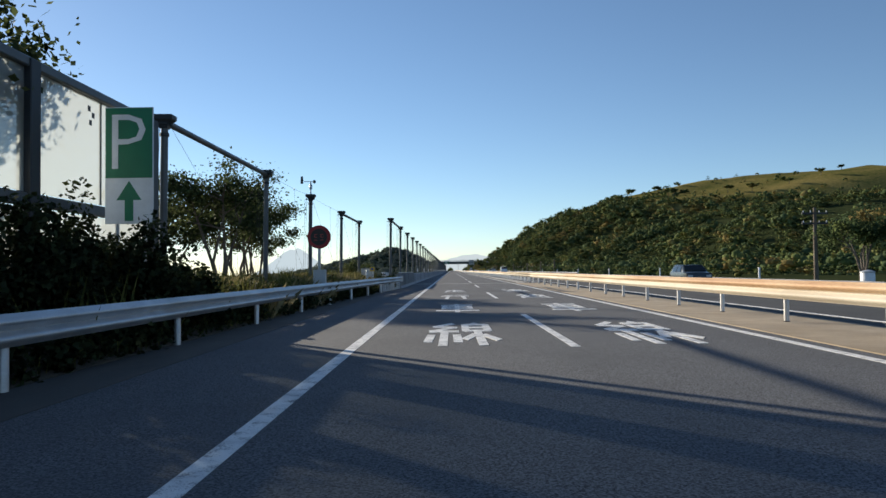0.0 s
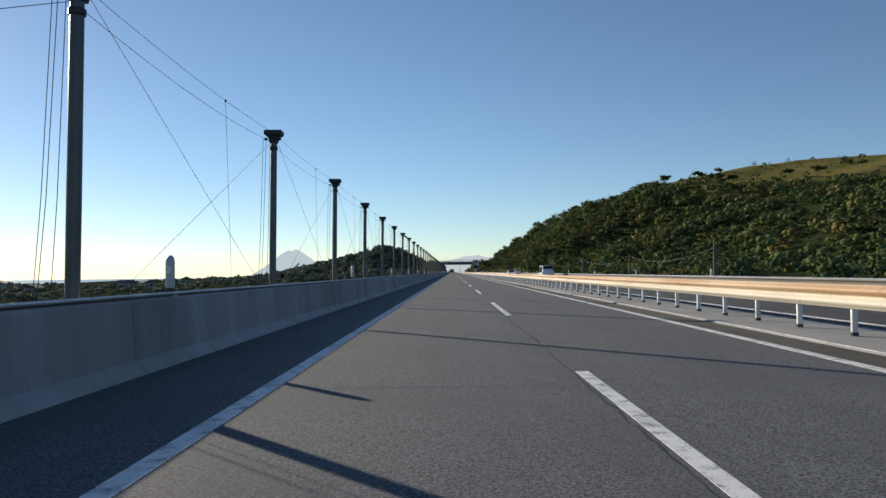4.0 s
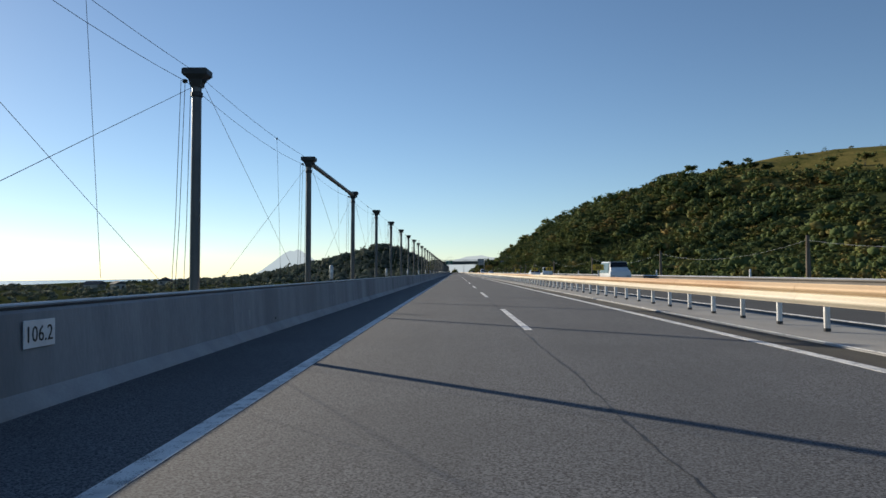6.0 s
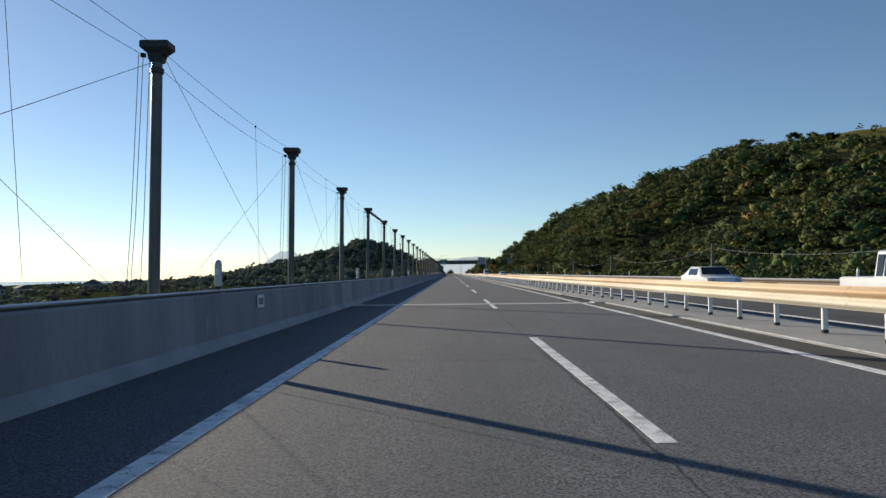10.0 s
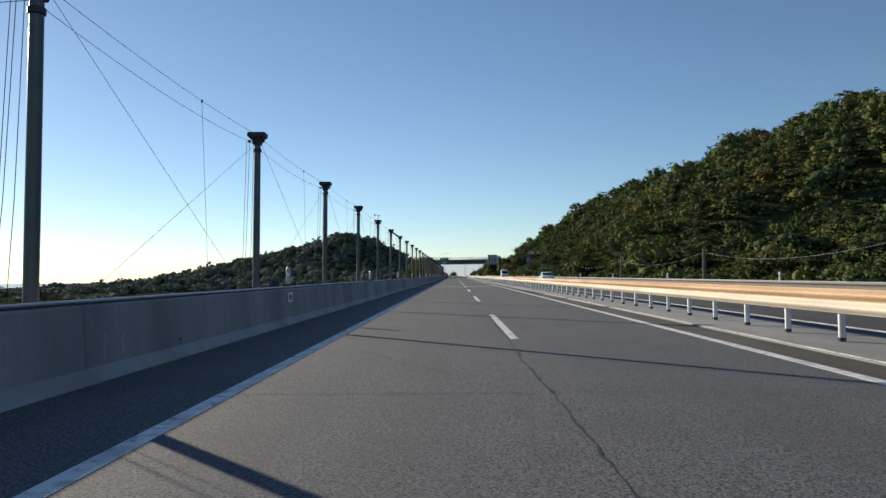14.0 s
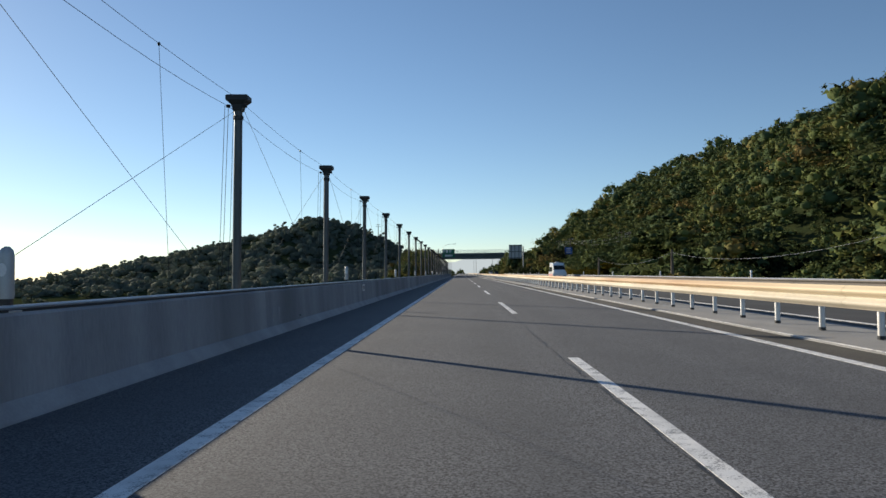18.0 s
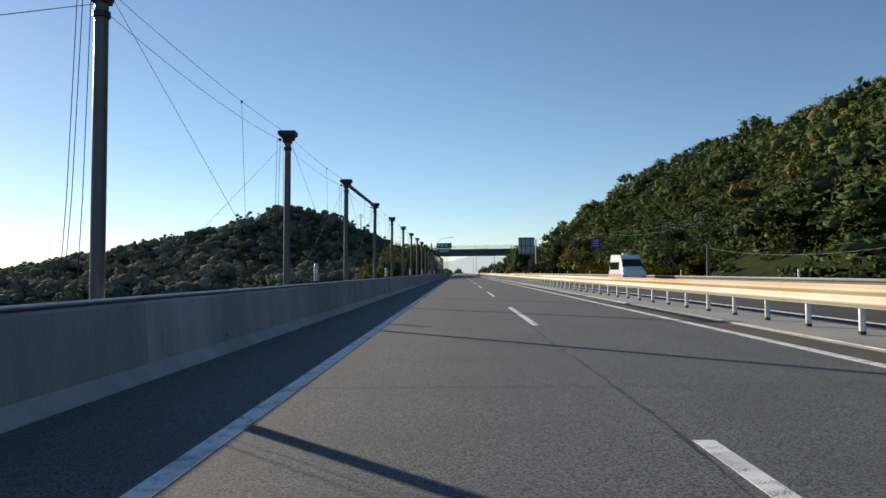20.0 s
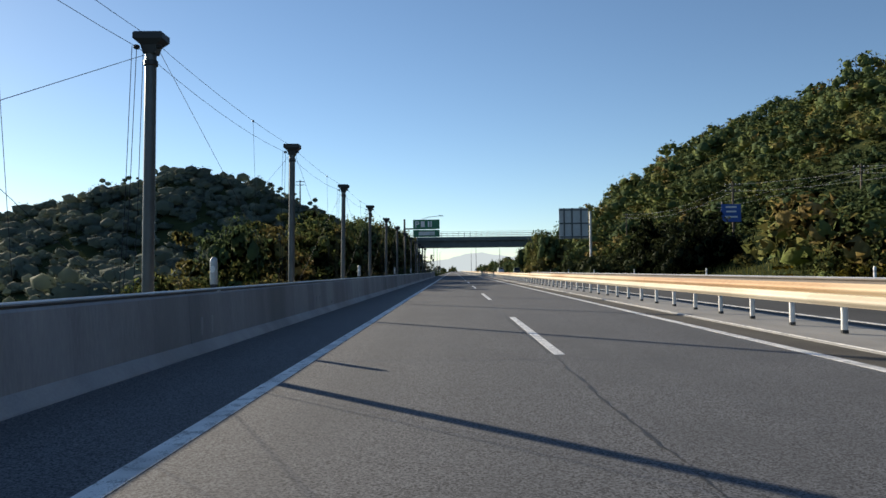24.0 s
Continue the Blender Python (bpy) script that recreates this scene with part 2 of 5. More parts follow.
M_GLASS, nt, b = material("panel_glass", 0.03)
b.inputs["Base Color"].default_value = (0.55, 0.58, 0.58, 1)
see = nt.nodes.new("ShaderNodeBsdfTransparent")
see.inputs[0].default_value = (0.80, 0.84, 0.84, 1)
milk = nt.nodes.new("ShaderNodeBsdfTranslucent")
milk.inputs[0].default_value = (0.72, 0.75, 0.76, 1)
mx1, mx2 = nt.nodes.new("ShaderNodeMixShader"), nt.nodes.new("ShaderNodeMixShader")
mx1.inputs[0].default_value, mx2.inputs[0].default_value = 0.55, 0.08
nt.links.new(see.outputs[0], mx1.inputs[1])
nt.links.new(milk.outputs[0], mx1.inputs[2])
nt.links.new(mx1.outputs[0], mx2.inputs[1])
nt.links.new(b.outputs[0], mx2.inputs[2])
nt.links.new(mx2.outputs[0], nt.nodes["Material Output"].inputs[0])
M_CARW = plain("car_white", (0.72, 0.73, 0.74), 0.25, 0.0, 0, 0.03)
M_CARD = plain("car_dark", (0.04, 0.05, 0.06), 0.25, 0.2, 0, 0.03)
M_CARG = plain("car_window", (0.012, 0.014, 0.016), 0.08)
M_PINK = plain("faded_pink", (0.62, 0.30, 0.27), 0.35)
M_TYRE = plain("tyre", (0.02, 0.02, 0.02), 0.85)
M_ROOF = surface("roof_tiles", (0.07, 0.07, 0.075), (0.12, 0.115, 0.115), 0.5, 0.95, 0, 0.1, 8)
M_PLASTER = plain("house_wall", (0.38, 0.37, 0.35), 0.9)


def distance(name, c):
    """Far land behind miles of air: plain glowing backdrop, haze put in its colour."""
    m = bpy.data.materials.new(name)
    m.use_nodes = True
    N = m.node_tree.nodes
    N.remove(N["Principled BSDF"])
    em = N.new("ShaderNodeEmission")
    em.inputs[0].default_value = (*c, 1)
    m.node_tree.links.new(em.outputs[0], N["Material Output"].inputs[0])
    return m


M_ISLE = distance("island_haze_glow", (0.42, 0.50, 0.57))
M_RANGE = distance("range_haze_glow", (0.44, 0.50, 0.55))


def ground_material():
    m, nt, b = material("ground", 0.95, 0, 0.0)
    N, L = nt.nodes, nt.links
    geo = N.new("ShaderNodeNewGeometry")
    sep = N.new("ShaderNodeSeparateXYZ")
    L.new(geo.outputs["Position"], sep.inputs[0])
    n = N.new("ShaderNodeTexNoise")
    n.inputs["Scale"].default_value, n.inputs["Detail"].default_value = 0.03, 6
    n2 = N.new("ShaderNodeTexNoise")
    n2.inputs["Scale"].default_value, n2.inputs["Detail"].default_value = 0.5, 5
    for q in (n, n2):
        L.new(geo.outputs["Position"], q.inputs["Vector"])
    floor_ = N.new("ShaderNodeValToRGB")
    floor_.color_ramp.elements[0].color = (0.034, 0.046, 0.022, 1)
    floor_.color_ramp.elements[1].color = (0.052, 0.060, 0.026, 1)
    floor_.color_ramp.elements[0].position, floor_.color_ramp.elements[1].position = 0.35, 0.7
    L.new(n2.outputs[0], floor_.inputs[0])
    top = N.new("ShaderNodeValToRGB")
    top.color_ramp.elements[0].color = (0.09, 0.10, 0.03, 1)
    top.color_ramp.elements[1].color = (0.27, 0.21, 0.075, 1)
    top.color_ramp.elements[0].position, top.color_ramp.elements[1].position = 0.36, 0.62
    mixn = N.new("ShaderNodeMixRGB")
    L.new(n.outputs[0], mixn.inputs[1])
    L.new(n2.outputs[0], mixn.inputs[2])
    mixn.inputs[0].default_value = 0.45
    L.new(mixn.outputs[0], top.inputs[0])
    # grass takes over above the woods
    k = N.new("ShaderNodeMath")
    k.operation = 'MULTIPLY_ADD'
    k.inputs[1].default_value = 24
    L.new(n.outputs[0], k.inputs[0])
    L.new(sep.outputs[2], k.inputs[2])
    mr = N.new("ShaderNodeMapRange")
    mr.inputs[1].default_value, mr.inputs[2].default_value = 44, 53
    L.new(k.outputs[0], mr.inputs[0])
    mix = N.new("ShaderNodeMixRGB")
    L.new(mr.outputs[0], mix.inputs[0])
    L.new(floor_.outputs[0], mix.inputs[1])
    L.new(top.outputs[0], mix.inputs[2])
    L.new(mix.outputs[0], b.inputs["Base Color"])
    bp = N.new("ShaderNodeBump")
    bp.inputs["Strength"].default_value, bp.inputs["Distance"].default_value = 0.8, 0.3
    L.new(n2.outputs[0], bp.inputs["Height"])
    L.new(bp.outputs[0], b.inputs["Normal"])
    return m


M_GROUND = ground_material()
M_SEA = surface("sea", (0.10, 0.16, 0.20), (0.13, 0.19, 0.23), 0.02, 0.25, 0, 0.05, 0.5)


# ---- mesh helpers ----
class Shape:
    """Collects the faces of one mesh."""

    def __init__(self):
        self.v, self.f = [], []

    def add(self, verts, faces):
        n = len(self.v)
        self.v += [tuple(p) for p in verts]
        self.f += [tuple(n + i for i in q) for q in faces]
        return self

    def box(self, x0, x1, y0, y1, z0, z1, c=0.0):
        """A box with its four edges along y, or upright, chamfered by c."""
        if c <= 0:
            return self.add([(x0, y0, z0), (x1, y0, z0), (x1, y1, z0), (x0, y1, z0), (x0, y0, z1), (x1, y0, z1), (x1, y1, z1), (x0, y1, z1)],
                            [(0, 3, 2, 1), (4, 5, 6, 7), (0, 1, 5, 4), (1, 2, 6, 5), (2, 3, 7, 6), (3, 0, 4, 7)])
        rings = []
        for z, d in ((z0, c), (z0 + c, 0), (z1 - c, 0), (z1, c)):
            rings.append([(x0 + c + d * 0, y0 + d, z), (x1 - c, y0 + d, z), (x1 - d, y0 + c, z), (x1 - d, y1 - c, z),
                          (x1 - c, y1 - d, z), (x0 + c, y1 - d, z), (x0 + d, y1 - c, z), (x0 + d, y0 + c, z)])
        return self.loft(rings)

    def loft(self, rings, caps=True, closed=True):
        n, m = len(self.v), len(rings[0])
        for r in rings:
            self.v += [tuple(p) for p in r]
        for i in range(len(rings) - 1):
            for j in range(m if closed else m - 1):
                a, b_ = n + i * m + j, n + i * m + (j + 1) % m
                self.f.append((a, b_, b_ + m, a + m))
        if caps and closed:
            self.f.append(tuple(range(n + m - 1, n - 1, -1)))
            e = n + (len(rings) - 1) * m
            self.f.append(tuple(range(e, e + m)))
        return self

    def extrude(self, outline, y0, y1):
        """An outline of (x, z) run along y."""
        return self.loft([[(x, y, z) for x, z in outline] for y in (y0, y1)])

    def tube(self, path, radius, sides=8, radii=None):
        pts = [Vector(p) for p in path]
        rings = []
        for i, p in enumerate(pts):
            d = (pts[min(i + 1, len(pts) - 1)] - pts[max(i - 1, 0)]).normalized()
            up = Vector((0, 0, 1)) if abs(d.z) < 0.9 else Vector((1, 0, 0))
            u = d.cross(up).normalized()
            w = u.cross(d)
            r = radii[i] if radii else radius
            rings.append([p + (u * math.cos(a) + w * math.sin(a)) * r for a in (2 * math.pi * k / sides for k in range(sides))])
        return self.loft(rings)

    def turned(self, profile, sides=12, at=(0, 0, 0)):
        """Rings of (radius, z) round an upright axis."""
        x, y, z = at
        return self.loft([[(x + r * math.cos(2 * math.pi * k / sides), y + r * math.sin(2 * math.pi * k / sides), z + h)
                           for k in range(sides)] for r, h in profile])

    def mesh(self, name, mat, smooth=False):
        me = bpy.data.meshes.new(name)
        me.from_pydata(self.v, [], self.f)
        me.materials.append(mat)
        if smooth:
            me.shade_smooth()
            me.set_sharp_from_angle(angle=radians(40))
        return me


def part(name, shape, mat, parent=None, label="", smooth=False):
    me = shape if isinstance(shape, bpy.types.Mesh) else shape.mesh(name, mat, smooth)
    ob = new(name, me)
    if parent is not None:
        ob.parent = parent
    return tagged(ob, label)


def thing(name, at, label, category, group="", kind=""):
    ob = new(name)
    ob.empty_display_size = 0.2
    ob.matrix_basis = at if isinstance(at, Matrix) else Matrix.Translation(at)
    return tagged(ob, label, category, group, kind)


def lettering(body, mat, name, size=(1, 1), bold=0.0, depth=0.004):
    """Built-in letters as a mesh, centred, filling size."""
    c = bpy.data.curves.new(name, 'FONT')
    c.body, c.offset, c.extrude = body, bold, depth
    c.resolution_u = 2
    o = bpy.data.objects.new(name, c)
    scene.collection.objects.link(o)
    bpy.context.view_layer.update()
    me = bpy.data.meshes.new_from_object(o.evaluated_get(bpy.context.evaluated_depsgraph_get()))
    bpy.data.objects.remove(o)
    co = np.array([v.co[:] for v in me.vertices])
    lo, hi = co.min(0), co.max(0)
    k = np.array([size[0] / (hi[0] - lo[0]), size[1] / (hi[1] - lo[1]), 1.0])
    co = (co - (lo + hi) / 2) * k
    me.vertices.foreach_set("co", co.ravel().astype(np.float32))
    me.materials.clear()
    me.materials.append(mat)
    me.update()
    return me


# ---- the lie of the land ----
def smooth01(a, b_, v):
    k = np.clip((v - a) / (b_ - a), 0, 1)
    return k * k * (3 - 2 * k)


def hill_foot(y):
    return np.interp(y, [60, 150, 300, 370, 400, 450, 520], [190, 150, 95, 70, 60, 45, 26]) + np.interp(y, [500, 560, 600, 640, 690, 760], [0, 6, 15, 16, 10, 0])


def land(x, y):
    """Height of the ground: flat along the motorway, woods rising beyond it, low land and sea on the other side."""
    x, y = np.asarray(x, float), np.asarray(y, float)
    wob = 3.0 * np.sin(x * 0.031 + y * 0.021) + 2.4 * np.sin(y * 0.047 - x * 0.013) + 1.3 * np.sin(x * 0.09 + 1.7) * np.sin(y * 0.083)
    # hill beyond the far carriageway
    s = x - hill_foot(y) - 1.1 * wob - 10.0 * np.maximum(np.cos((y - 450) * 2 * math.pi / 160), -0.35) * smooth01(380, 460, y) * (1 - smooth01(560, 610, y))
    prof = np.interp(s, [-40, 0, 14, 32, 52, 75, 100, 130, 330, 900, 2500], [0, 0, 8, 23, 38.5, 50, 63, 69, 92, 60, -5])
    grow = np.interp(y, [-400, 150, 300, 400, 460, 505, 560, 600, 675, 730, 780, 850, 905, 1500], [0.42, 0.40, 0.42, 0.46, 0.54, 0.70, 0.86, 0.95, 0.95, 0.85, 0.89, 0.97, 0.32, 0.12])
    right = prof * grow + np.where(s > 10, wob * np.clip(s / 60, 0, 1) * 0.9, 0)
    right = np.where(x > 17, np.where(x < 30, -0.25 + 0.02 * (x - 17), 0) * (s < 0) + right, right)
    right = right + 4.6 * smooth01(20, 44, x) * smooth01(560, 600, y) * (1 - smooth01(650, 680, y)) * (1 - smooth01(44, 60, x))
    # low land and the wooded spur on the near side
    fall = smooth01(5.5, 30, -x) * smooth01(48, 75, y) * (1 - smooth01(575, 610, y))
    fall = np.maximum(fall, smooth01(14, 60, -x) * (1 - smooth01(560, 640, y)))
    low = fall * np.interp(-x, [5.5, 30, 60, 120, 400], [-10, -10, -10.5, -6.5, -5.5]) + 0.3 * wob * smooth01(20, 80, -x)
    crest = np.interp(-x, [0, 8, 16, 29, 43, 58, 68, 90, 112, 136, 165, 260], [0.0, 0.6, 4, 11, 17.5, 20.5, 17.5, 13.5, 10, 3, -5, -7])
    spur = np.exp(-((y - 705) / np.where(y < 705, 52, 160)) ** 2)
    base = low - 6 * smooth01(60, 200, -x) * smooth01(560, 640, y)
    left = base * (1 - spur) + crest * spur + 0.6 * wob * spur * smooth01(15, 40, -x)
    left = left - 25 * smooth01(420, 700, -x)
    z = np.where(x < 0, left, right)
    flat = smooth01(4.4, 6.5, np.abs(x)) * np.where(x < 0, 1, 0) + np.where(x > 0, smooth01(16.5, 19, x), 0)
    z = z * flat - 0.35 * (1 - flat)
    # beyond the overpass the land levels out to the far shore
    far = smooth01(1100, 2200, y)
    return z * (1 - far) - np.where(x < -260, 40, 3) * far


def land_at(x, y):
    return float(land(x, y))


def grid_axis(lo, hi, fine_lo, fine_hi, step, far_step):
    a = list(np.arange(fine_lo, fine_hi + 0.01, step))
    v = fine_lo
    k = step
    while v > lo:
        k = min(k * 1.35, far_step)
        v -= k
        a.insert(0, v)
    v, k = fine_hi, step
    while v < hi:
        k = min(k * 1.35, far_step)
        v += k
        a.append(v)
    return np.array(a)


gx = np.unique(np.concatenate([grid_axis(-4900, 4900, -60, 160, 4.0, 400), np.arange(-8, 20, 1.0)]))
gy = grid_axis(-900, 4900, -40, 960, 8.0, 400)
GX, GY = np.meshgrid(gx, gy)
GZ = land(GX, GY)
nx, ny = len(gx), len(gy)
me = bpy.data.meshes.new("ground")
ii = np.arange(nx * ny).reshape(ny, nx)
quads = np.stack([ii[:-1, :-1], ii[:-1, 1:], ii[1:, 1:], ii[1:, :-1]], -1).reshape(-1, 4)
me.from_pydata(np.stack([GX, GY, GZ], -1).reshape(-1, 3).tolist(), [], quads.tolist())
me.materials.append(M_GROUND)
me.shade_smooth()
tagged(new("ground", me), "grassy and wooded land rising into hills beside a motorway", "ground", kind="structure")
sea = Shape().add([(-4950, -950, -22), (-350, -950, -22), (-350, 4950, -22), (-4950, 4950, -22)], [(0, 1, 2, 3)])
tagged(part("water", sea, M_SEA), "calm pale sea below the coast in haze", "sea", kind="structure")

# far island cone and far range, haze painted into their glowing colour
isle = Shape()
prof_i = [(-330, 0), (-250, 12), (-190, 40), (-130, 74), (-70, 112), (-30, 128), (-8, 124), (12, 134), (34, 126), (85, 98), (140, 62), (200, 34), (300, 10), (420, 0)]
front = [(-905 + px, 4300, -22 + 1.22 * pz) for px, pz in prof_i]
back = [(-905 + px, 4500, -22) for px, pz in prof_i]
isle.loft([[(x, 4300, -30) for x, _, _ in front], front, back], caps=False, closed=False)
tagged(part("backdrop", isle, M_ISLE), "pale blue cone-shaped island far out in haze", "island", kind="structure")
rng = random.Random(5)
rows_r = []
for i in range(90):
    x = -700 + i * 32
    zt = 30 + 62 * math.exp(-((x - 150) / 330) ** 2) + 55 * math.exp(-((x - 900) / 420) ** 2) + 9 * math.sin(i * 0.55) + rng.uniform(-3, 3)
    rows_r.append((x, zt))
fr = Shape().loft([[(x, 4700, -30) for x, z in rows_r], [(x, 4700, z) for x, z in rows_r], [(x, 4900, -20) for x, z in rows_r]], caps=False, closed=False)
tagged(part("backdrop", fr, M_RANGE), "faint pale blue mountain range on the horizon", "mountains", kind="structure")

# ---- carriageways ----
BRIDGE0 = 68.0
road = Shape()
for k in range(-3, 62):
    road.box(-5.2 if k < 3 else -3.95, 6.0, k * 25.0, k * 25.0 + 25.0, -0.30, 0.0)
road_ob = tagged(part("road", road, M_ASPHALT), "grey asphalt carriageway with two lanes and a shoulder", "road", kind="structure")
far_road = tagged(part("road", Shape().box(8.0, 16.3, -75, 1550, -0.30, -0.02), M_ASPHALT2), "opposite asphalt carriageway beyond the median rail", "road", kind="structure")
XL, XD, XR = -2.01, 1.536, 5.08
part("edge_line", Shape().box(XL - 0.09, XL + 0.09, -75, 1500, 0.0, 0.004), M_PAINT, road_ob, "solid white edge line, slightly worn")
part("edge_line", Shape().box(XR - 0.09, XR + 0.09, -75, 1500, 0.0, 0.004), M_PAINT, road_ob)
dash = Shape().box(-0.078, 0.078, -8.6, 0, 0.0, 0.004).mesh("lane_dash", M_PAINT)
for k in range(-1, 50):
    o = part("lane_dash", dash, None, road_ob)
    o.location = (XD, 1.2 + 20 * k, 0)
for x, lab in ((9.1, "solid white edge line"), (15.7, "solid white edge line")):
    part("edge_line", Shape().box(x - 0.08, x + 0.08, -75, 1500, -0.02, -0.014), M_PAINT, far_road)
for k in range(-1, 40):
    o = part("lane_dash", dash, None, far_road)
    o.location = (12.4, 5 + 20 * k, -0.02)
# tar seam beside the dashes
rng = random.Random(3)
seam = Shape()
drift = 0.0
pts = []
for i in range(3900):
    drift = 0.96 * drift + rng.uniform(-0.012, 0.012)
    pts.append((XD - 0.14 + drift + rng.uniform(-0.012, 0.012), 64 + i * 0.16, 0.003 + 0.024 * rng.random() ** 2.2))
seam.loft([[(x - w, y, 0.0035), (x + w, y, 0.0035)] for x, y, w in pts], caps=False, closed=False)
part("tar_seam", seam, M_TAR, road_ob, "dark sealed seam between the lanes")
# lettering on both lanes: strokes in a unit square, stretched along the road
GLYPHS = {
    "car": [(0, 0, 0, 1), (-.42, .88, .42, .88), (-.38, .71, .38, .71), (-.38, .54, .38, .54), (-.38, .37, .38, .37), (-.34, .37, -.34, .71), (.34, .37, .34, .71), (-.5, .16, .5, .16)],
    "go": [(-.46, .84, -.10, .95), (-.5, .58, -.06, .70), (-.26, .64, -.30, 0), (.03, .93, .46, .93), (0, .67, .5, .67), (.28, .67, .33, 0)],
    "run": [(0, .15, 0, 1), (-.35, .88, .35, .88), (-.46, .67, .46, .67), (0, .42, .38, .42), (-.26, .48, -.42, .03), (-.24, .24, .5, .06)],
    "line": [(-.14, 1, -.44, .82), (-.44, .82, -.08, .76), (-.12, .76, -.48, .58), (-.48, .56, -.06, .56), (-.26, .56, -.27, 0), (-.46, .38, -.48, .12), (-.07, .38, -.06, .12),
             (.08, .58, .08, .92), (.44, .58, .44, .92), (.08, .92, .44, .92), (.08, .75, .44, .75), (.08, .58, .44, .58), (.26, .58, .27, 0), (.05, .22, .20, .40), (.34, .38, .5, .18), (.28, 1, .20, .92)],
    "cross": [(-.42, .88, -.05, .88), (-.24, .25, -.24, 1), (-.48, .68, -.02, .68), (-.24, .46, -.05, .46), (-.38, .5, -.48, .05), (-.34, .24, .5, .05), (.02, .78, .5, .78), (.09, .34, .08, .78), (.24, 1, .46, .26), (.45, .62, .20, .32)],
    "chase": [(-.46, .96, -.34, .82), (-.5, .60, -.28, .60), (-.30, .60, -.32, .20), (-.46, .20, .5, .05), (.14, 1, .06, .90), (-.08, .24, -.08, .88), (-.08, .88, .36, .88), (.36, .66, .36, .88), (-.08, .66, .36, .66), (-.08, .45, .42, .45), (.42, .24, .42, .45), (-.08, .24, .42, .24)]}


def road_letter(glyph, x, y, wide=1.25, long=4.8):
    g = Shape()
    for i, (x0, y0, x1, y1) in enumerate(GLYPHS[glyph]):
        d = Vector((x1 - x0, y1 - y0)).normalized()
        ox, oy = -d.y * 0.062, d.x * 0.046
        e = 0.025
        q = [(x0 + ox - d.x * e, y0 + oy - d.y * e), (x0 - ox - d.x * e, y0 - oy - d.y * e), (x1 - ox + d.x * e, y1 - oy + d.y * e), (x1 + ox + d.x * e, y1 + oy + d.y * e)]
        zt = 0.004 + 0.0004 * i
        top = [(a * wide, b_ * long, zt) for a, b_ in q]
        low_ = [(a * wide, b_ * long, 0.0) for a, b_ in q]
        g.loft([low_, top])
    o = part("road_letter", g, M_PAINT, road_ob, "white painted road lettering")
    o.location = (x, y, 0)


for k, y0 in enumerate((13.0, 22.6, 32.5, 41.9)):
    road_letter(("line", "car", "go", "run")[k], (XL + XD) / 2, y0)
    road_letter(("line", "car", "cross", "chase")[k], (XR + XD) / 2, y0)
# expansion joints of the viaduct
for yj, w in ((BRIDGE0, 0.42), (256.3, 0.42), (396.4, 0.62)):
    for s in (-1, 1):
        part("joint_band", Shape().box(-3.8, 5.9, yj + s * 0.05, yj + s * w, 0.0, 0.005) if s > 0 else Shape().box(-3.8, 5.9, yj - w, yj - 0.05, 0.0, 0.005),
             M_BAND, road_ob, "pale concrete band of an expansion joint")
    zig = []
    for i in range(195):
        x = -3.8 + i * 0.05
        d = 0.035 * math.sin(i * 0.9)
        zig.append([(x, yj - 0.05 + d, 0.004), (x, yj + 0.05 + d, 0.004)])
    part("joint_teeth", Shape().loft(zig, caps=False, closed=False), M_BLACK, road_ob, "dark toothed expansion joint")
    part("joint_cover", Shape().box(5.5, 6.2, yj - 0.5, yj - 0.06, 0.0, 0.05, 0.02), M_BAND, road_ob)
    part("joint_cover", Shape().box(5.5, 6.2, yj + 0.06, yj + 0.5, 0.0, 0.05, 0.02), M_BAND, road_ob)
    for d in (-0.75, -0.1) if yj > 100 else ():
        part("joint_cover", Shape().box(-3.95, -3.45, yj + d, yj + d + 0.5, 0.0, 0.05, 0.02), M_BAND, road_ob)
part("dusty_strip", Shape().box(5.22, 5.98, BRIDGE0, 1500, 0.0, 0.003), M_GUTTER, road_ob, "dusty gutter strip beside the kerb")

# median
med = tagged(part("median", Shape().extrude([(5.88, -0.3), (5.90, 0.018), (5.92, 0.03), (8.0, 0.05), (8.1, -0.3)], BRIDGE0 + 1, 1500), M_KERB),
             "pale concrete median with a low kerb", "median", kind="structure")
part("kerb_line", Shape().box(5.94, 5.99, BRIDGE0 + 1, 900, 0.03, 0.037), M_PAINT, med, "whitened kerb edge")
tagged(part("median", Shape().box(5.45, 8.05, -75, BRIDGE0 - 0.5, -0.3, 0.02), M_SOIL), "bare sandy median strip before the viaduct", "median", kind="structure")

# ---- parapet of the viaduct ----
POLE0, SPAN = 130.42, 9.82
WALL0, WALL1 = 52.2, 52.2 + 66 * SPAN
wall = thing("parapet_wall", (0, 0, 0), "grey concrete viaduct parapet with a pale sloping toe", "wall", kind="structure")
panel = Shape().extrude([(-3.97, -0.3), (-3.95, 0.17), (-3.99, 0.89), (-4.02, 0.92), (-4.22, 0.92), (-4.25, 0.89), (-4.25, -0.9), (-4.0, -0.9)], 0.008, SPAN - 0.008).mesh("wall_panel", M_CONC)
toe = Shape().extrude([(-3.80, -0.05), (-3.82, 0.02), (-3.945, 0.165), (-3.955, 0.168), (-3.965, -0.05)], 0.004, SPAN - 0.004).mesh("toe", M_TOE)
coping = Shape().tube([(-4.05, -0.02, 0.965), (-4.05, SPAN * 0.5, 0.963), (-4.05, SPAN - 0.02, 0.965)], 0.022, 8).mesh("coping_rail", M_GALV, True)
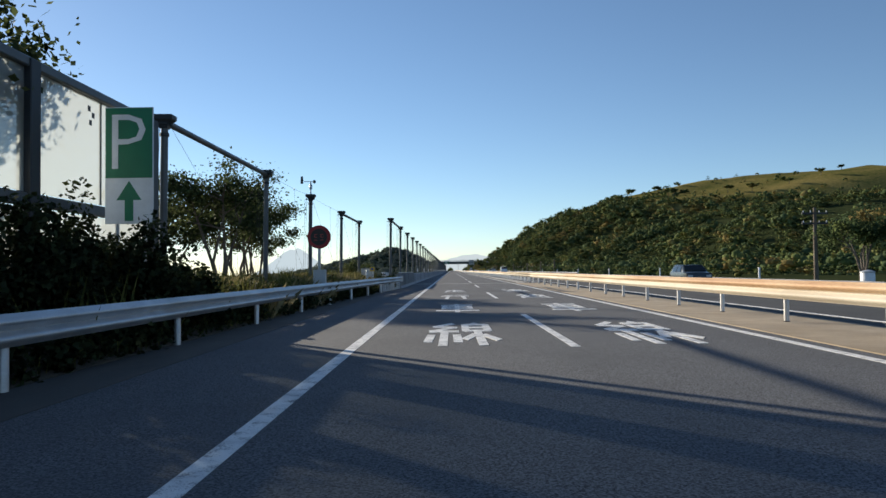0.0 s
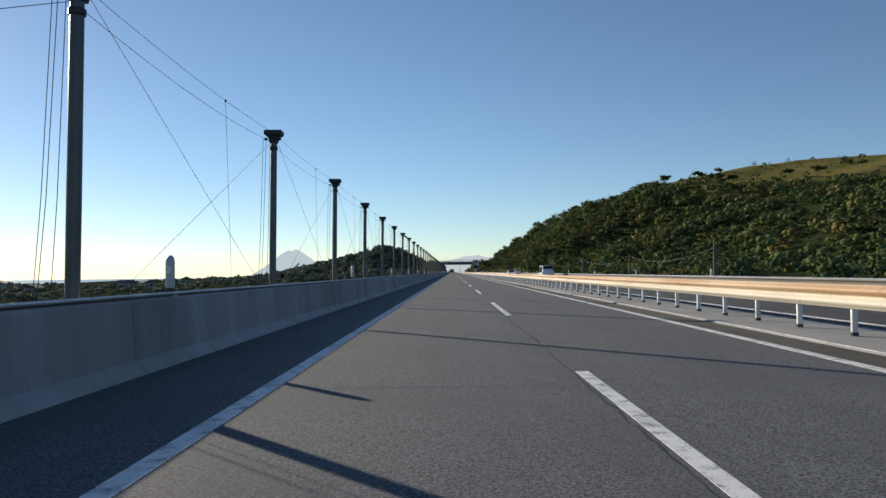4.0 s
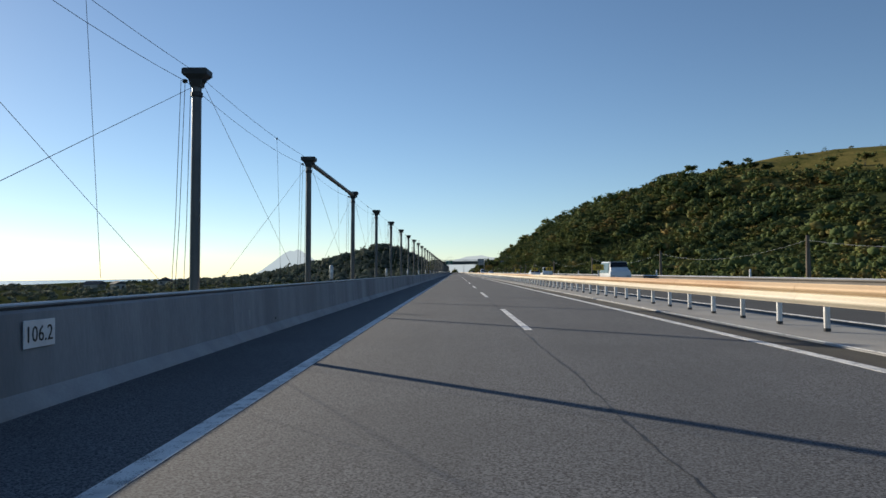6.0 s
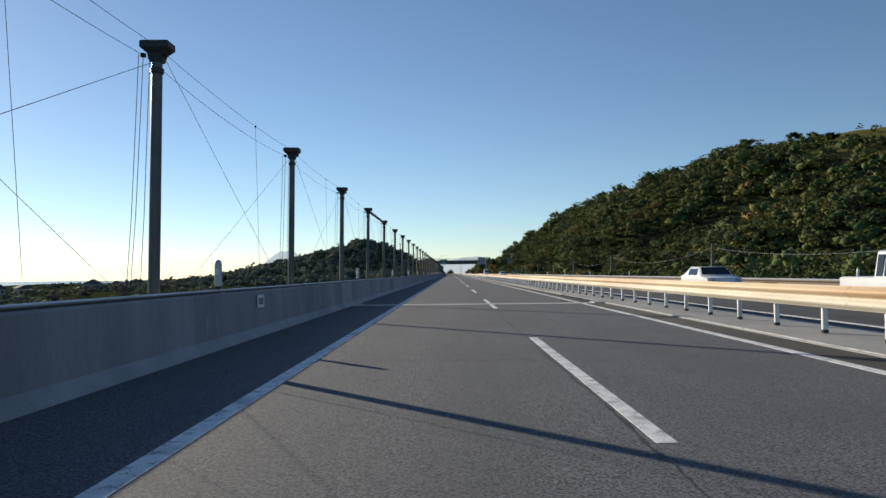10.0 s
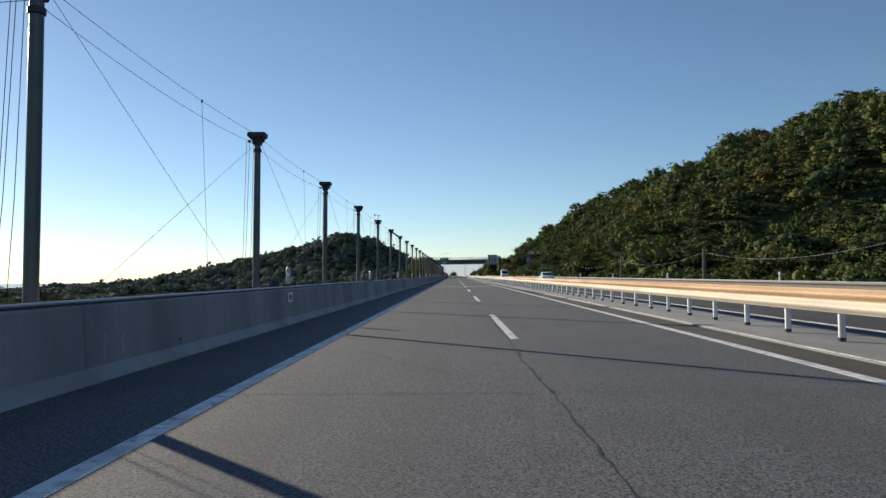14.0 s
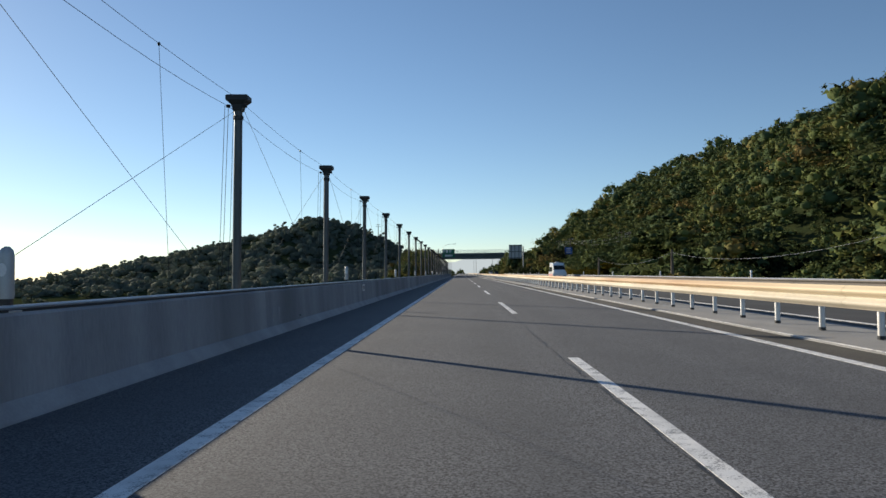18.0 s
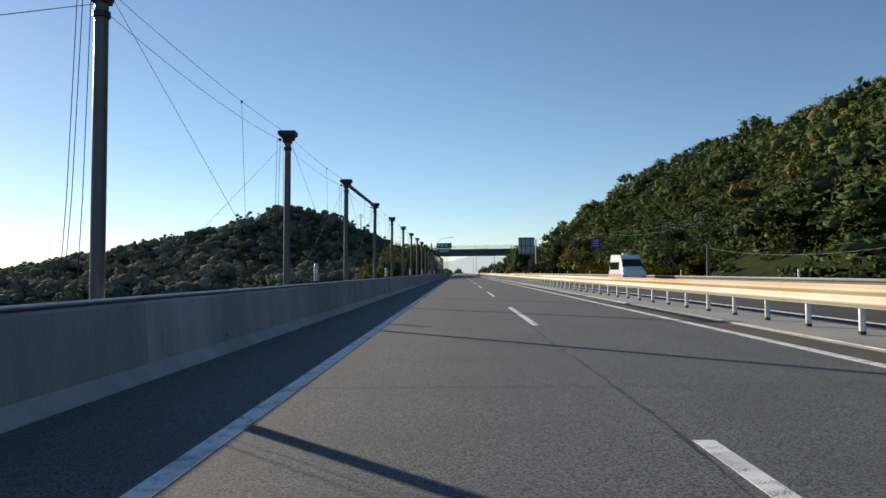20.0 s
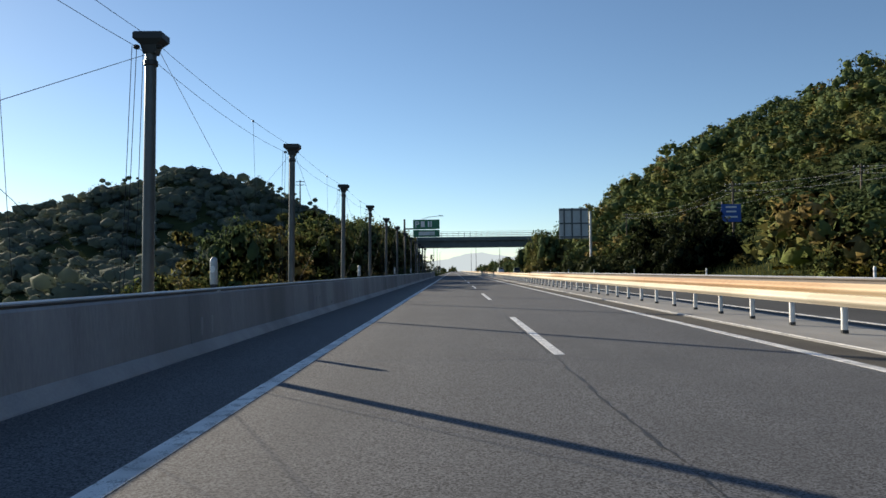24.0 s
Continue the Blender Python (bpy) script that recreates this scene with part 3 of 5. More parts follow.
# dark strip standing in for the shaded gap below the pipe
gap_shade = Shape().box(-4.115, -4.035, 0.02, SPAN - 0.02, 0.921, 0.945, 0.004).mesh("rail_bed", M_DARK)
plate = Shape().box(-3.985, -3.955, -0.05, 0.05, 0.18, 0.54, 0.012).mesh("anchor_plate", M_TOE)
old_panel = panel.copy()
old_panel.vertices.foreach_set("co", np.array([v.co[:] if v.co.z < 0.5 else (v.co.x, v.co.y, v.co.z + 0.12) for v in panel.vertices], np.float32).ravel())
old_panel.materials.clear()
old_panel.materials.append(M_CONCD)
n_panels = int(round((WALL1 - WALL0) / SPAN))
for k in range(n_panels):
    y = WALL0 + k * SPAN
    for nm, me_ in (("wall_panel", old_panel if k < 2 else panel), ("toe", toe), ("coping_rail", coping), ("rail_bed", gap_shade)):
        part(nm, me_, None, wall).location = (0, y, 0.12 if k < 2 and nm in ("coping_rail", "rail_bed") else 0)
    for d in (0.10, 0.60):
        a = part("anchor_plate", plate, None, wall)
        a.location = (0, y + d + 0.4, 0)
# drain stubs on the toe
stub = Shape().turned([(0.022, 0), (0.022, 0.02), (0.014, 0.02), (0.014, 0.0)], 10).mesh("drain_stub", M_POLE)
for k in range(0, n_panels, 2):
    o = part("drain_stub", stub, None, wall)
    o.matrix_basis = pose(-3.955, WALL0 + k * SPAN + 3.0, 0.26, 0, 90, 0)


def distance_plate(y, body=None):
    """A small plate screwed to the wall."""
    p = thing("distance_plate", (-3.945, y, 0.69), "small white plate on the concrete parapet", "sign", "wall plates")
    part("board", Shape().box(-0.012, 0.006, -0.26, 0.26, -0.13, 0.13, 0.004), M_WHITE, p)
    if body:
        o = part("digits", lettering(body, M_BLACK, "digits", (0.42, 0.15), -0.004, 0.002), None, p)
        o.matrix_basis = pose(0.009, 0, 0, 90, 0, 90)
    else:
        for d in (-0.13, 0.0, 0.13):
            part("bar", Shape().box(0.006, 0.009, d - 0.04, d + 0.04, -0.07, 0.07), M_BLACK, p)


distance_plate(144.18, "106.2")
for y in (242.6, 338.0, 440.0, 537.4):
    distance_plate(y)

# ---- net poles ----
LEAN = 0.75


def net_pole(at, height, label="tall dark steel pole with a flat head and hanging ropes"):
    p = thing("net_pole", pose(*at, 0, LEAN, 0), label, "pole", "net poles along the motorway")
    h = height
    part("shaft", Shape().turned([(0.088, 0), (0.088, h * 0.5), (0.082, h - 0.28)], 14), M_POLE, p, smooth=True)
    part("collar", Shape().turned([(0.088, h - 0.50), (0.105, h - 0.49), (0.105, h - 0.42), (0.088, h - 0.41)], 14), M_DARK, p)
    part("head", Shape().loft([[(-a, -c, z), (a, -c, z), (a, c, z), (-a, c, z)] for a, c, z in
                               ((0.09, 0.09, h - 0.32), (0.12, 0.11, h - 0.20), (0.225, 0.15, h - 0.11), (0.225, 0.15, h - 0.02), (0.20, 0.13, h))]), M_DARK, p)
    for s in (-1, 1):
        part("pulley", Shape().turned([(0.035, -0.03), (0.05, -0.015), (0.04, 0), (0.05, 0.015), (0.035, 0.03)], 10, (0.17 * s, -0.12, h - 0.24)), M_DARK, p)
    for dx, dy, foot in ((-0.16, -0.14, -0.42), (-0.24, -0.12, -0.36), (-0.05, -0.16, -0.30)):
        part("rope", Shape().tube([(dx, dy, h - 0.22), (dx * 1.05, dy + foot * 0.4, h * 0.5), (dx * 1.1, dy + foot, 0.7)], 0.0055, 4), M_WIRE, p)
    part("foot_plate", Shape().box(-0.17, 0.17, -0.17, 0.17, -0.02, 0.02, 0.006), M_DARK, p)
    return p


def beam_between(a, b_, label="dark steel pipe joining two pole heads"):
    o = thing("head_beam", (0, 0, 0), label, "beam", "pipes joining pole heads")
    part("pipe", Shape().tube([a, b_], 0.075, 12), M_POLE, o, smooth=True)
    for p in (a, b_):
        part("clamp", Shape().box(p[0] - 0.10, p[0] + 0.10, p[1] - 0.12, p[1] + 0.12, p[2] - 0.09, p[2] + 0.09, 0.02), M_DARK, o)


def wire_span(xa, ya, xb, yb, z0, h, rope2=True, seed=0):
    """Head wires, crossed braces and a hanger between two poles."""
    r = random.Random(seed)
    s = thing("wire_span", (0, 0, 0), "thin steel wires crossed between two poles", "wires", "wire spans between poles")
    lx = math.sin(radians(LEAN)) * h

    def line(z1, z2, x1, x2, sag, nm, y1=0.0, y2=1.0, rad=0.005):
        pts_ = []
        for i in range(9):
            k = i / 8
            q = y1 + (y2 - y1) * k
            pts_.append((xa + (xb - xa) * q + x1 + (x2 - x1) * k, ya + (yb - ya) * q, z1 + (z2 - z1) * k - sag * 4 * k * (1 - k)))
        part(nm, Shape().tube(pts_, rad, 4), M_WIRE, s)
    top = z0 + h
    line(top - 0.03, top - 0.03, lx - 0.05, lx - 0.05, 0.10, "head_wire")
    if rope2:
        line(top - 0.22, top - 0.22, lx - 0.18, lx - 0.18, 0.16, "lower_wire")
    line(top + 0.02, z0 + 0.49, lx - 0.02, -0.02, 0.0, "brace_wire", rad=0.0045)
    line(z0 + 0.36, top - 0.32, -0.08, lx - 0.08, 0.0, "brace_wire", rad=0.0045)
    q = 0.608 + r.uniform(-0.012, 0.012)
    xm, ym = xa + (xb - xa) * q, ya + (yb - ya) * q
    part("hanger_wire", Shape().tube([(xm + lx - 0.05, ym, top - 0.13), (xm - 0.02, ym + 0.48, z0 + 1.2)], 0.0038, 4), M_WIRE, s)
    part("wire_knot", Shape().turned([(0.012, -0.03), (0.028, 0), (0.012, 0.03)], 6, (xm + lx - 0.05, ym, top - 0.13)), M_DARK, s)


def wind_gauge(at, size=1.0):
    """Vane and cups on a short mast."""
    x, y, z = at
    g = thing("wind_gauge", (x, y, z), "grey wind vane and cup gauge on a pole head", "wind gauge", "wind gauges")
    g.scale = (size, size, size)
    part("mast", Shape().turned([(0.03, 0), (0.03, 0.22), (0.07, 0.25), (0.07, 0.42), (0.04, 0.46), (0.02, 0.60)], 10), M_ALU, g, smooth=True)
    part("arm", Shape().tube([(-0.32, 0, 0.60), (0.16, 0, 0.60)], 0.016, 6), M_ALU, g)
    part("vane", Shape().loft([[(-0.48, d, 0.50), (-0.34, d, 0.50), (-0.36, d, 0.84), (-0.46, d, 0.84)] for d in (-0.008, 0.008)]), M_DARK, g)
    part("cup", Shape().turned([(0.02, 0.50), (0.07, 0.54), (0.075, 0.62), (0.03, 0.67)], 8, (0.17, 0, 0)), M_DARK, g)


PX, PZ, PH = -4.60, -0.6, 5.48
pole_y = [float(y + np.interp(y, [50, 90, 131, 150, 169, 238, 300, 326, 350, 380, 396, 420, 530, 552], [-0.2, -0.02, 0.18, 0.07, 0.44, 0.21, -0.14, 0.28, 0.36, 0.36, 0.22, 0.36, 0.36, 0.26])) for y in (POLE0 + SPAN * k for k in range(-8, 55))]
model = net_pole((PX, pole_y[0], PZ), PH)
for y in pole_y[1:]:
    copy_thing(model, pose(PX, y, PZ, 0, LEAN, 0))
head_x = PX + math.sin(radians(LEAN)) * PH
for k in (-8, 3, 14, 25, 36):
    beam_between((head_x, pole_y[k + 8], PZ + PH - 0.16), (head_x, pole_y[k + 9], PZ + PH - 0.16))
for i in range(len(pole_y) - 1):
    if pole_y[i] < 640:
        wire_span(PX, pole_y[i], PX, pole_y[i + 1], PZ + 0.6, PH - 0.6, i % 11 != 2, i)
for k in (10, 24):
    wind_gauge((head_x, pole_y[k + 8], PZ + PH), 0.5)

# poles on the embankment before the viaduct
EX, EZ, EH = -7.0, 0.1, 4.75
bank_y = [17.6, 26.9, 35.2, 44.9, 53.4]
for y in bank_y:
    copy_thing(model, pose(EX, y, EZ + EH - PH, 0, LEAN, 0))
bx = EX + math.sin(radians(LEAN)) * PH
for a, b_ in ((17.6, 26.9), (44.9, 53.4)):
    beam_between((bx, a, EZ + EH - 0.16), (bx, b_, EZ + EH - 0.16))
for i, (a, b_) in enumerate(zip(bank_y[:-1], bank_y[1:])):
    wire_span(EX, a, EX, b_, EZ, EH, False, 90 + i)
wind_gauge((bx, 35.2, EZ + EH))

# ---- delineators on the parapet ----
d = thing("delineator", (-4.12, pole_y[3] + 2.2, 0.92), "rounded grey delineator post on the parapet", "delineator", "delineators on the parapet")
part("stem", Shape().box(-0.05, 0.05, -0.035, 0.035, 0, 0.16, 0.01), M_DARK, d)
part("body", Shape().turned([(0.062, 0.12), (0.066, 0.16), (0.066, 0.50), (0.055, 0.56), (0.025, 0.59)], 12), M_ALU, d, smooth=True)
part("reflector", Shape().loft([[(0.045 * math.cos(a) * k, -0.066 - e, 0.38 + 0.06 * math.sin(a) * k) for a in (2 * math.pi * j / 12 for j in range(12))] for k, e in ((1, 0), (1, 0.006))]), M_WHITE, d)
part("bracket", Shape().box(-0.12, 0.09, -0.10, 0.10, -0.015, 0.02, 0.006), M_GALV, d)
for k in range(5, 58, 2):
    copy_thing(d, Matrix.Translation((-4.12, pole_y[0] + k * SPAN + 2.1, 0.92)))

# ---- rails ----
def wave(x, z0, z1, face, deep=0.085, thick=0.012):
    """Section of a two-wave steel rail whose crests point towards face (-1 or 1)."""
    n = 20
    front_ = []
    for i in range(n + 1):
        k = i / n
        front_.append((x + face * deep * (0.5 - 0.5 * math.cos(k * 4 * math.pi)) ** 0.75, z0 + (z1 - z0) * k))
    return front_ + [(px - face * thick, pz) for px, pz in reversed(front_)]


def guard_rail(name, x, y0, y1, z0, z1, face, step, base, beam_mat, post_mat, label, group, ground_z=0.0, cap_mat=None, post_r=0.057, cap_at=0.56):
    """One run of rail: beams of 4 m lapped end to end, and posts behind them."""
    g = thing(name, (x, y0, ground_z), label, "guardrail", group)
    n = max(1, int(round((y1 - y0) / 4.0)))
    L_ = (y1 - y0) / n
    zm = z0 + cap_at * (z1 - z0) if cap_mat else z1
    full = wave(0, z0, z1, face)
    half_ = len(full) // 2
    cut = int(round((half_ - 1) * (zm - z0) / (z1 - z0)))
    lower = full[:cut + 1] + full[len(full) - 1 - cut:]
    beam = Shape().loft([[(px, yy, pz) for px, pz in lower] for yy in (-0.08, L_)]).mesh("beam", beam_mat, True)
    if cap_mat:
        upper = full[cut:half_] + full[half_:len(full) - cut]
        crown_ = Shape().loft([[(px, yy, pz) for px, pz in upper] for yy in (-0.08, L_)]).mesh("upper_wave", cap_mat, True)
    for i in range(n):
        o = part("beam", beam, None, g)
        o.location = (face * (0.004 if i % 2 else 0.0), i * L_, 0)
        if cap_mat:
            part("upper_wave", crown_, None, g).location = (face * (0.004 if i % 2 else 0.0), i * L_, 0)
    post = Shape().turned([(post_r, base), (post_r, z1 - 0.06), (post_r * 0.6, z1 - 0.02)], 10).mesh("post", post_mat, True)
    sleeve = Shape().turned([(post_r + 0.008, base), (post_r + 0.008, base + 0.055), (post_r, base + 0.06)], 10).mesh("sleeve", M_DARK)
    m = int(round((y1 - y0) / step))
    for i in range(m):
        o = part("post", post, None, g)
        o.location = (-face * (post_r + 0.03), (i + 0.5) * step, 0)
        part("sleeve", sleeve, None, o)
    return g


RX = 6.80
for i in range(-1, 2):
    a, b_ = BRIDGE0 + 34 * (i - 1), BRIDGE0 + 34 * i
    guard_rail("median_guardrail", RX, a, b_, 0.52, 0.93, -1, 3.8, -0.02, M_RAILW, M_POSTW, "sunlit cream steel guardrail on a sandy median", "median guardrail runs", cap_mat=M_RUST)
first = guard_rail("median_guardrail", RX, BRIDGE0, BRIDGE0 + 40, 0.52, 0.93, -1, 2.0, 0.05, M_RAILW, M_POSTW, "sunlit cream steel guardrail with rusty top on the concrete median", "median guardrail runs", cap_mat=M_RUST)
for i in range(1, 17):
    copy_thing(first, Matrix.Translation((RX, BRIDGE0 + 40 * i, 0)))
guard_rail("median_guardrail", RX, BRIDGE0 + 680, BRIDGE0 + 1080, 0.52, 0.93, -1, 8.0, 0.05, M_RAILW, M_POSTW, "cream steel guardrail running on to the horizon", "median guardrail runs", cap_mat=M_RUST)
# rail on the far edge of the opposite carriageway
FX = 16.6
ff = guard_rail("far_guardrail", FX, 100, 140, 0.42, 0.78, -1, 4.0, -0.3, M_WEATHER, M_GALV, "grey steel guardrail on the far road edge", "far guardrail runs", cap_mat=M_GALV, cap_at=0.84)
for i in range(1, 16):
    copy_thing(ff, Matrix.Translation((FX, 100 + 40 * i, 0)))
fd = thing("road_stud_post", (FX + 0.25, 62, 0.0), "white roadside delineator post on the far edge", "delineator", "white delineators on the far edge")
part("post", Shape().turned([(0.06, -0.3), (0.06, 1.16), (0.045, 1.21)], 10), M_WHITE, fd, smooth=True)
part("band", Shape().turned([(0.062, 0.97), (0.062, 1.05)], 10), M_GALV, fd)
for k in list(range(-4, 0)) + list(range(1, 34)):
    copy_thing(fd, Matrix.Translation((FX + 0.25, 62 + 19.6 * k, 0)))
# low concrete wall there before the viaduct
fw = thing("barrier_wall", (0, 0, 0), "low grey concrete barrier in segments beside the far road", "wall", kind="structure")
seg = Shape().extrude([(16.5, -0.3), (16.55, 0.47), (16.6, 0.54), (16.75, 0.54), (16.8, 0.47), (16.85, -0.3)], 0.015, 5.985).mesh("wall_segment", M_CONC)
seg_cap = Shape().box(16.58, 16.77, 0.02, 5.98, 0.544, 0.575, 0.01).mesh("cap", M_TOE)
for k in range(25):
    part("wall_segment", seg, None, fw).location = (0, -48 + 6 * k, 0)
    part("cap", seg_cap, None, fw).location = (0, -48 + 6 * k, 0)

# rail on the embankment side, running into the parapet
gl = thing("shoulder_guardrail", (0, 0, 0), "grey galvanised guardrail in front of weeds and soil", "guardrail")
GLX = [(-40, -5.0), (-20, -5.0), (0, -5.0), (12, -5.0), (30, -4.75), (45, -4.22), (52.6, -3.86)]
knots = [(y, float(np.interp(y, [a for a, _ in GLX], [b_ for _, b_ in GLX]))) for y in np.linspace(-40, 52.2, 25)]
for (ya, xa), (yb, xb) in zip(knots[:-1], knots[1:]):
    part("beam", Shape().loft([[(px + xq, yq, pz) for px, pz in wave(0, 0.48, 0.83, 1)] for xq, yq in ((xa, ya - 0.06), (xb, yb))]), M_GALV, gl, smooth=True)
for y in np.arange(-35.1, 43, 4.85):
    x = float(np.interp(y, [a for a, _ in GLX], [b_ for _, b_ in GLX]))
    part("post", Shape().turned([(0.06, -0.35), (0.06, 0.76), (0.04, 0.80)], 10, (x - 0.10, y, 0)), M_GALV, gl, smooth=True)
for y in np.arange(42.8, 52.2, 0.98):
    x = float(np.interp(y, [a for a, _ in GLX], [b_ for _, b_ in GLX]))
    part("post", Shape().turned([(0.06, -0.35), (0.06, 0.76), (0.04, 0.80)], 10, (x - 0.10, y, 0)), M_GALV, gl, smooth=True)
part("end_piece", Shape().box(-3.875, -3.845, 51.6, 53.85, 0.47, 0.86, 0.008), M_GALV, gl, "flat pale end plate lapping the parapet")
shoulder = tagged(part("verge", Shape().extrude([(-5.15, -0.35), (-5.15, 0.012), (-4.75, 0.02), (-4.2, 0.008), (-4.2, -0.1)], -75, 54), M_DIRTASPH), "dusty verge strip under the guardrail", "verge", kind="structure")
bank = Shape().loft([[(-5.1, y, -0.3), (-5.2, y, 0.02), (-6.2, y, 0.28 + 0.05 * math.sin(y)), (-9, y, 0.34), (-14, y, 0.2 + 0.1 * math.sin(y * 0.3)), (-24, y, -3.2), (-24, y, -6)] for y in np.arange(-75, 66, 3.0)], caps=False, closed=False)
tagged(part("bank", bank, M_HUMUS, smooth=True), "low earth bank with weeds beside the shoulder", "bank", kind="structure")


# ---- plants ----
def leaf_cards(centres, sizes, rs, flat=0.55):
    """Small pointed leaf clumps: four points each, folded along the middle."""
    n = len(centres)
    d = rs.normal(size=(n, 3))
    d[:, 2] = d[:, 2] * flat
    d /= np.linalg.norm(d, axis=1)[:, None] + 1e-9
    e = np.cross(d, rs.normal(size=(n, 3)))
    e /= np.linalg.norm(e, axis=1)[:, None] + 1e-9
    s = np.asarray(sizes)[:, None]
    a = centres + d * s
    b_ = centres + e * s * 0.55
    c = centres - d * s * 0.8
    f_ = centres - e * s * 0.55
    V = np.stack([a, b_, c, f_], 1).reshape(-1, 3)
    F = np.arange(4 * n).reshape(n, 4)
    return V, F


def outward(q, centre, rs, rough=0.35):
    """Normals that point out of a clump, each leaf a little off, so that a crown shades as a whole."""
    d = q - centre
    d /= np.linalg.norm(d, axis=1)[:, None] + 1e-9
    d = d + rs.normal(size=d.shape) * rough
    d /= np.linalg.norm(d, axis=1)[:, None] + 1e-9
    return np.repeat(d, 4, axis=0)


def crown_points(rs, n, clumps=9, spread=1.0):
    """Points in a crown of unit radius made of several clumps, denser on their outsides."""
    cc = rs.normal(size=(clumps, 3))
    cc /= np.linalg.norm(cc, axis=1)[:, None]
    cc *= rs.uniform(0.25, 0.75, size=(clumps, 1)) * spread
    cc[:, 2] = cc[:, 2] * 0.7 + 0.1
    rr = rs.uniform(0.28, 0.5, size=clumps)
    w = rs.integers(0, clumps, n)
    q = rs.normal(size=(n, 3))
    q /= np.linalg.norm(q, axis=1)[:, None]
    q *= rs.uniform(0.55, 1.0, size=(n, 1))
    return cc[w] + q * rr[w][:, None], cc[w]


def mesh_np(name, V, F, mat, normals=None):
    me_ = bpy.data.meshes.new(name)
    V, F = np.asarray(V, np.float32), np.asarray(F, np.int32)
    k = F.shape[1]
    me_.vertices.add(len(V))
    me_.vertices.foreach_set("co", V.ravel())
    me_.loops.add(F.size)
    me_.loops.foreach_set("vertex_index", F.ravel())
    me_.polygons.add(len(F))
    me_.polygons.foreach_set("loop_start", np.arange(0, F.size, k, dtype=np.int32))
    me_.update(calc_edges=True)
    me_.materials.append(mat)
    if normals is not None:
        me_.shade_smooth()
        at = me_.attributes.new("custom_normal", 'FLOAT_VECTOR', 'POINT')
        at.data.foreach_set("vector", np.asarray(normals, np.float32).ravel())
        me_.update()
    return me_


_bm = bmesh.new()
bmesh.ops.create_icosphere(_bm, subdivisions=1, radius=1.0)
ICO_V = np.array([v.co[:] for v in _bm.verts])
ICO_F = np.array([[v.index for v in f.verts] for f in _bm.faces])
_bm.free()


def crown_form(rs, kind_, sprays, size, lump_size=0.64):
    """A crown of unit radius in small pointed sprays: a lumpy dome, a pine in flat tiers, or a tall crown."""
    cen, rad_, flat = [], [], []
    if kind_ == "pine":
        for k in range(4):
            reach = 0.98 * (1 - 0.18 * k) * rs.uniform(0.8, 1.1)
            for j in range(3):
                a = 2 * math.pi * (j + rs.uniform(-0.4, 0.4)) / 3 + k
                d = reach * rs.uniform(0.28, 0.62)
                cen.append((d * math.cos(a), d * math.sin(a), -0.45 + 0.36 * k + rs.uniform(-0.07, 0.07)))
                rad_.append(reach * rs.uniform(0.36, 0.54))
                flat.append(0.32)
    elif kind_ == "dome":
        for k in range(9):
            a, up = 2 * math.pi * (k + rs.uniform(-0.3, 0.3)) / 8, rs.uniform(-0.25, 0.55)
            d = 0.60 * math.sqrt(1 - up * up)
            cen.append((d * math.cos(a), d * math.sin(a), up * 0.8) if k < 8 else (0.05, 0, 0.52))
            rad_.append(rs.uniform(0.30, 0.48))
            flat.append(0.78)
    elif kind_ == "low":
        for k in range(4):
            cen.append((0.42 * math.cos(1.6 * k), 0.42 * math.sin(1.6 * k), rs.uniform(-0.2, 0.35)))
            rad_.append(rs.uniform(0.42, 0.60))
            flat.append(0.75)
    else:
        for k in range(9):
            a, up = 2.4 * k + rs.uniform(-0.5, 0.5), -0.6 + 0.2 * k
            d = 0.46 * (1 - 0.09 * k)
            cen.append((d * math.cos(a), d * math.sin(a), up))
            rad_.append(rs.uniform(0.24, 0.38) * (1 - 0.05 * k))
            flat.append(0.85)
    cen, rad_, flat = np.array(cen), np.array(rad_), np.array(flat)
    # lumps of foliage, uneven all over
    LV, LF, LN = [], [], []
    for k in range(len(rad_)):
        lump = cen[k] + ICO_V * (rad_[k] * lump_size * rs.uniform(0.72, 1.18, (len(ICO_V), 1))) * (1, 1, flat[k])
        LF.append(ICO_F + k * len(ICO_V))
        LV.append(lump)
        LN.append(ICO_V * 0.75 + (lump - (0, 0, -0.15)) * 0.6)
    # pointed sprays over the lumps
    w = rs.choice(len(rad_), sprays, p=rad_ ** 2 / (rad_ ** 2).sum())
    q = rs.normal(size=(sprays, 3))
    q[:, 2] = q[:, 2] * 0.8 + 0.30
    q /= np.linalg.norm(q, axis=1)[:, None]
    out = q.copy()
    q = q * (rad_[w] * rs.uniform(0.66, 1.15, sprays))[:, None]
    q[:, 2] *= flat[w]
    q = cen[w] + q
    d = np.cross(out, rs.normal(size=q.shape)) + out * rs.uniform(0.0, 0.8, (sprays, 1))
    d[:, 2] *= 0.35 if kind_ == "pine" else 0.6
    d /= np.linalg.norm(d, axis=1)[:, None] + 1e-9
    e = np.cross(d, out + rs.normal(size=q.shape) * 0.3)
    e /= np.linalg.norm(e, axis=1)[:, None] + 1e-9
    z = (size * rs.uniform(0.5, 1.35, sprays))[:, None]
    V = np.stack([q + d * z, q - d * z * 0.7 + e * z * 0.62, q - d * z * 0.7 - e * z * 0.62], 1).reshape(-1, 3)
    nn = np.concatenate([np.repeat(out * 0.75 + (q - (0, 0, -0.15)) * 0.6 + rs.normal(size=q.shape) * 0.10, 3, axis=0)] + LN)
    nn /= np.linalg.norm(nn, axis=1)[:, None]
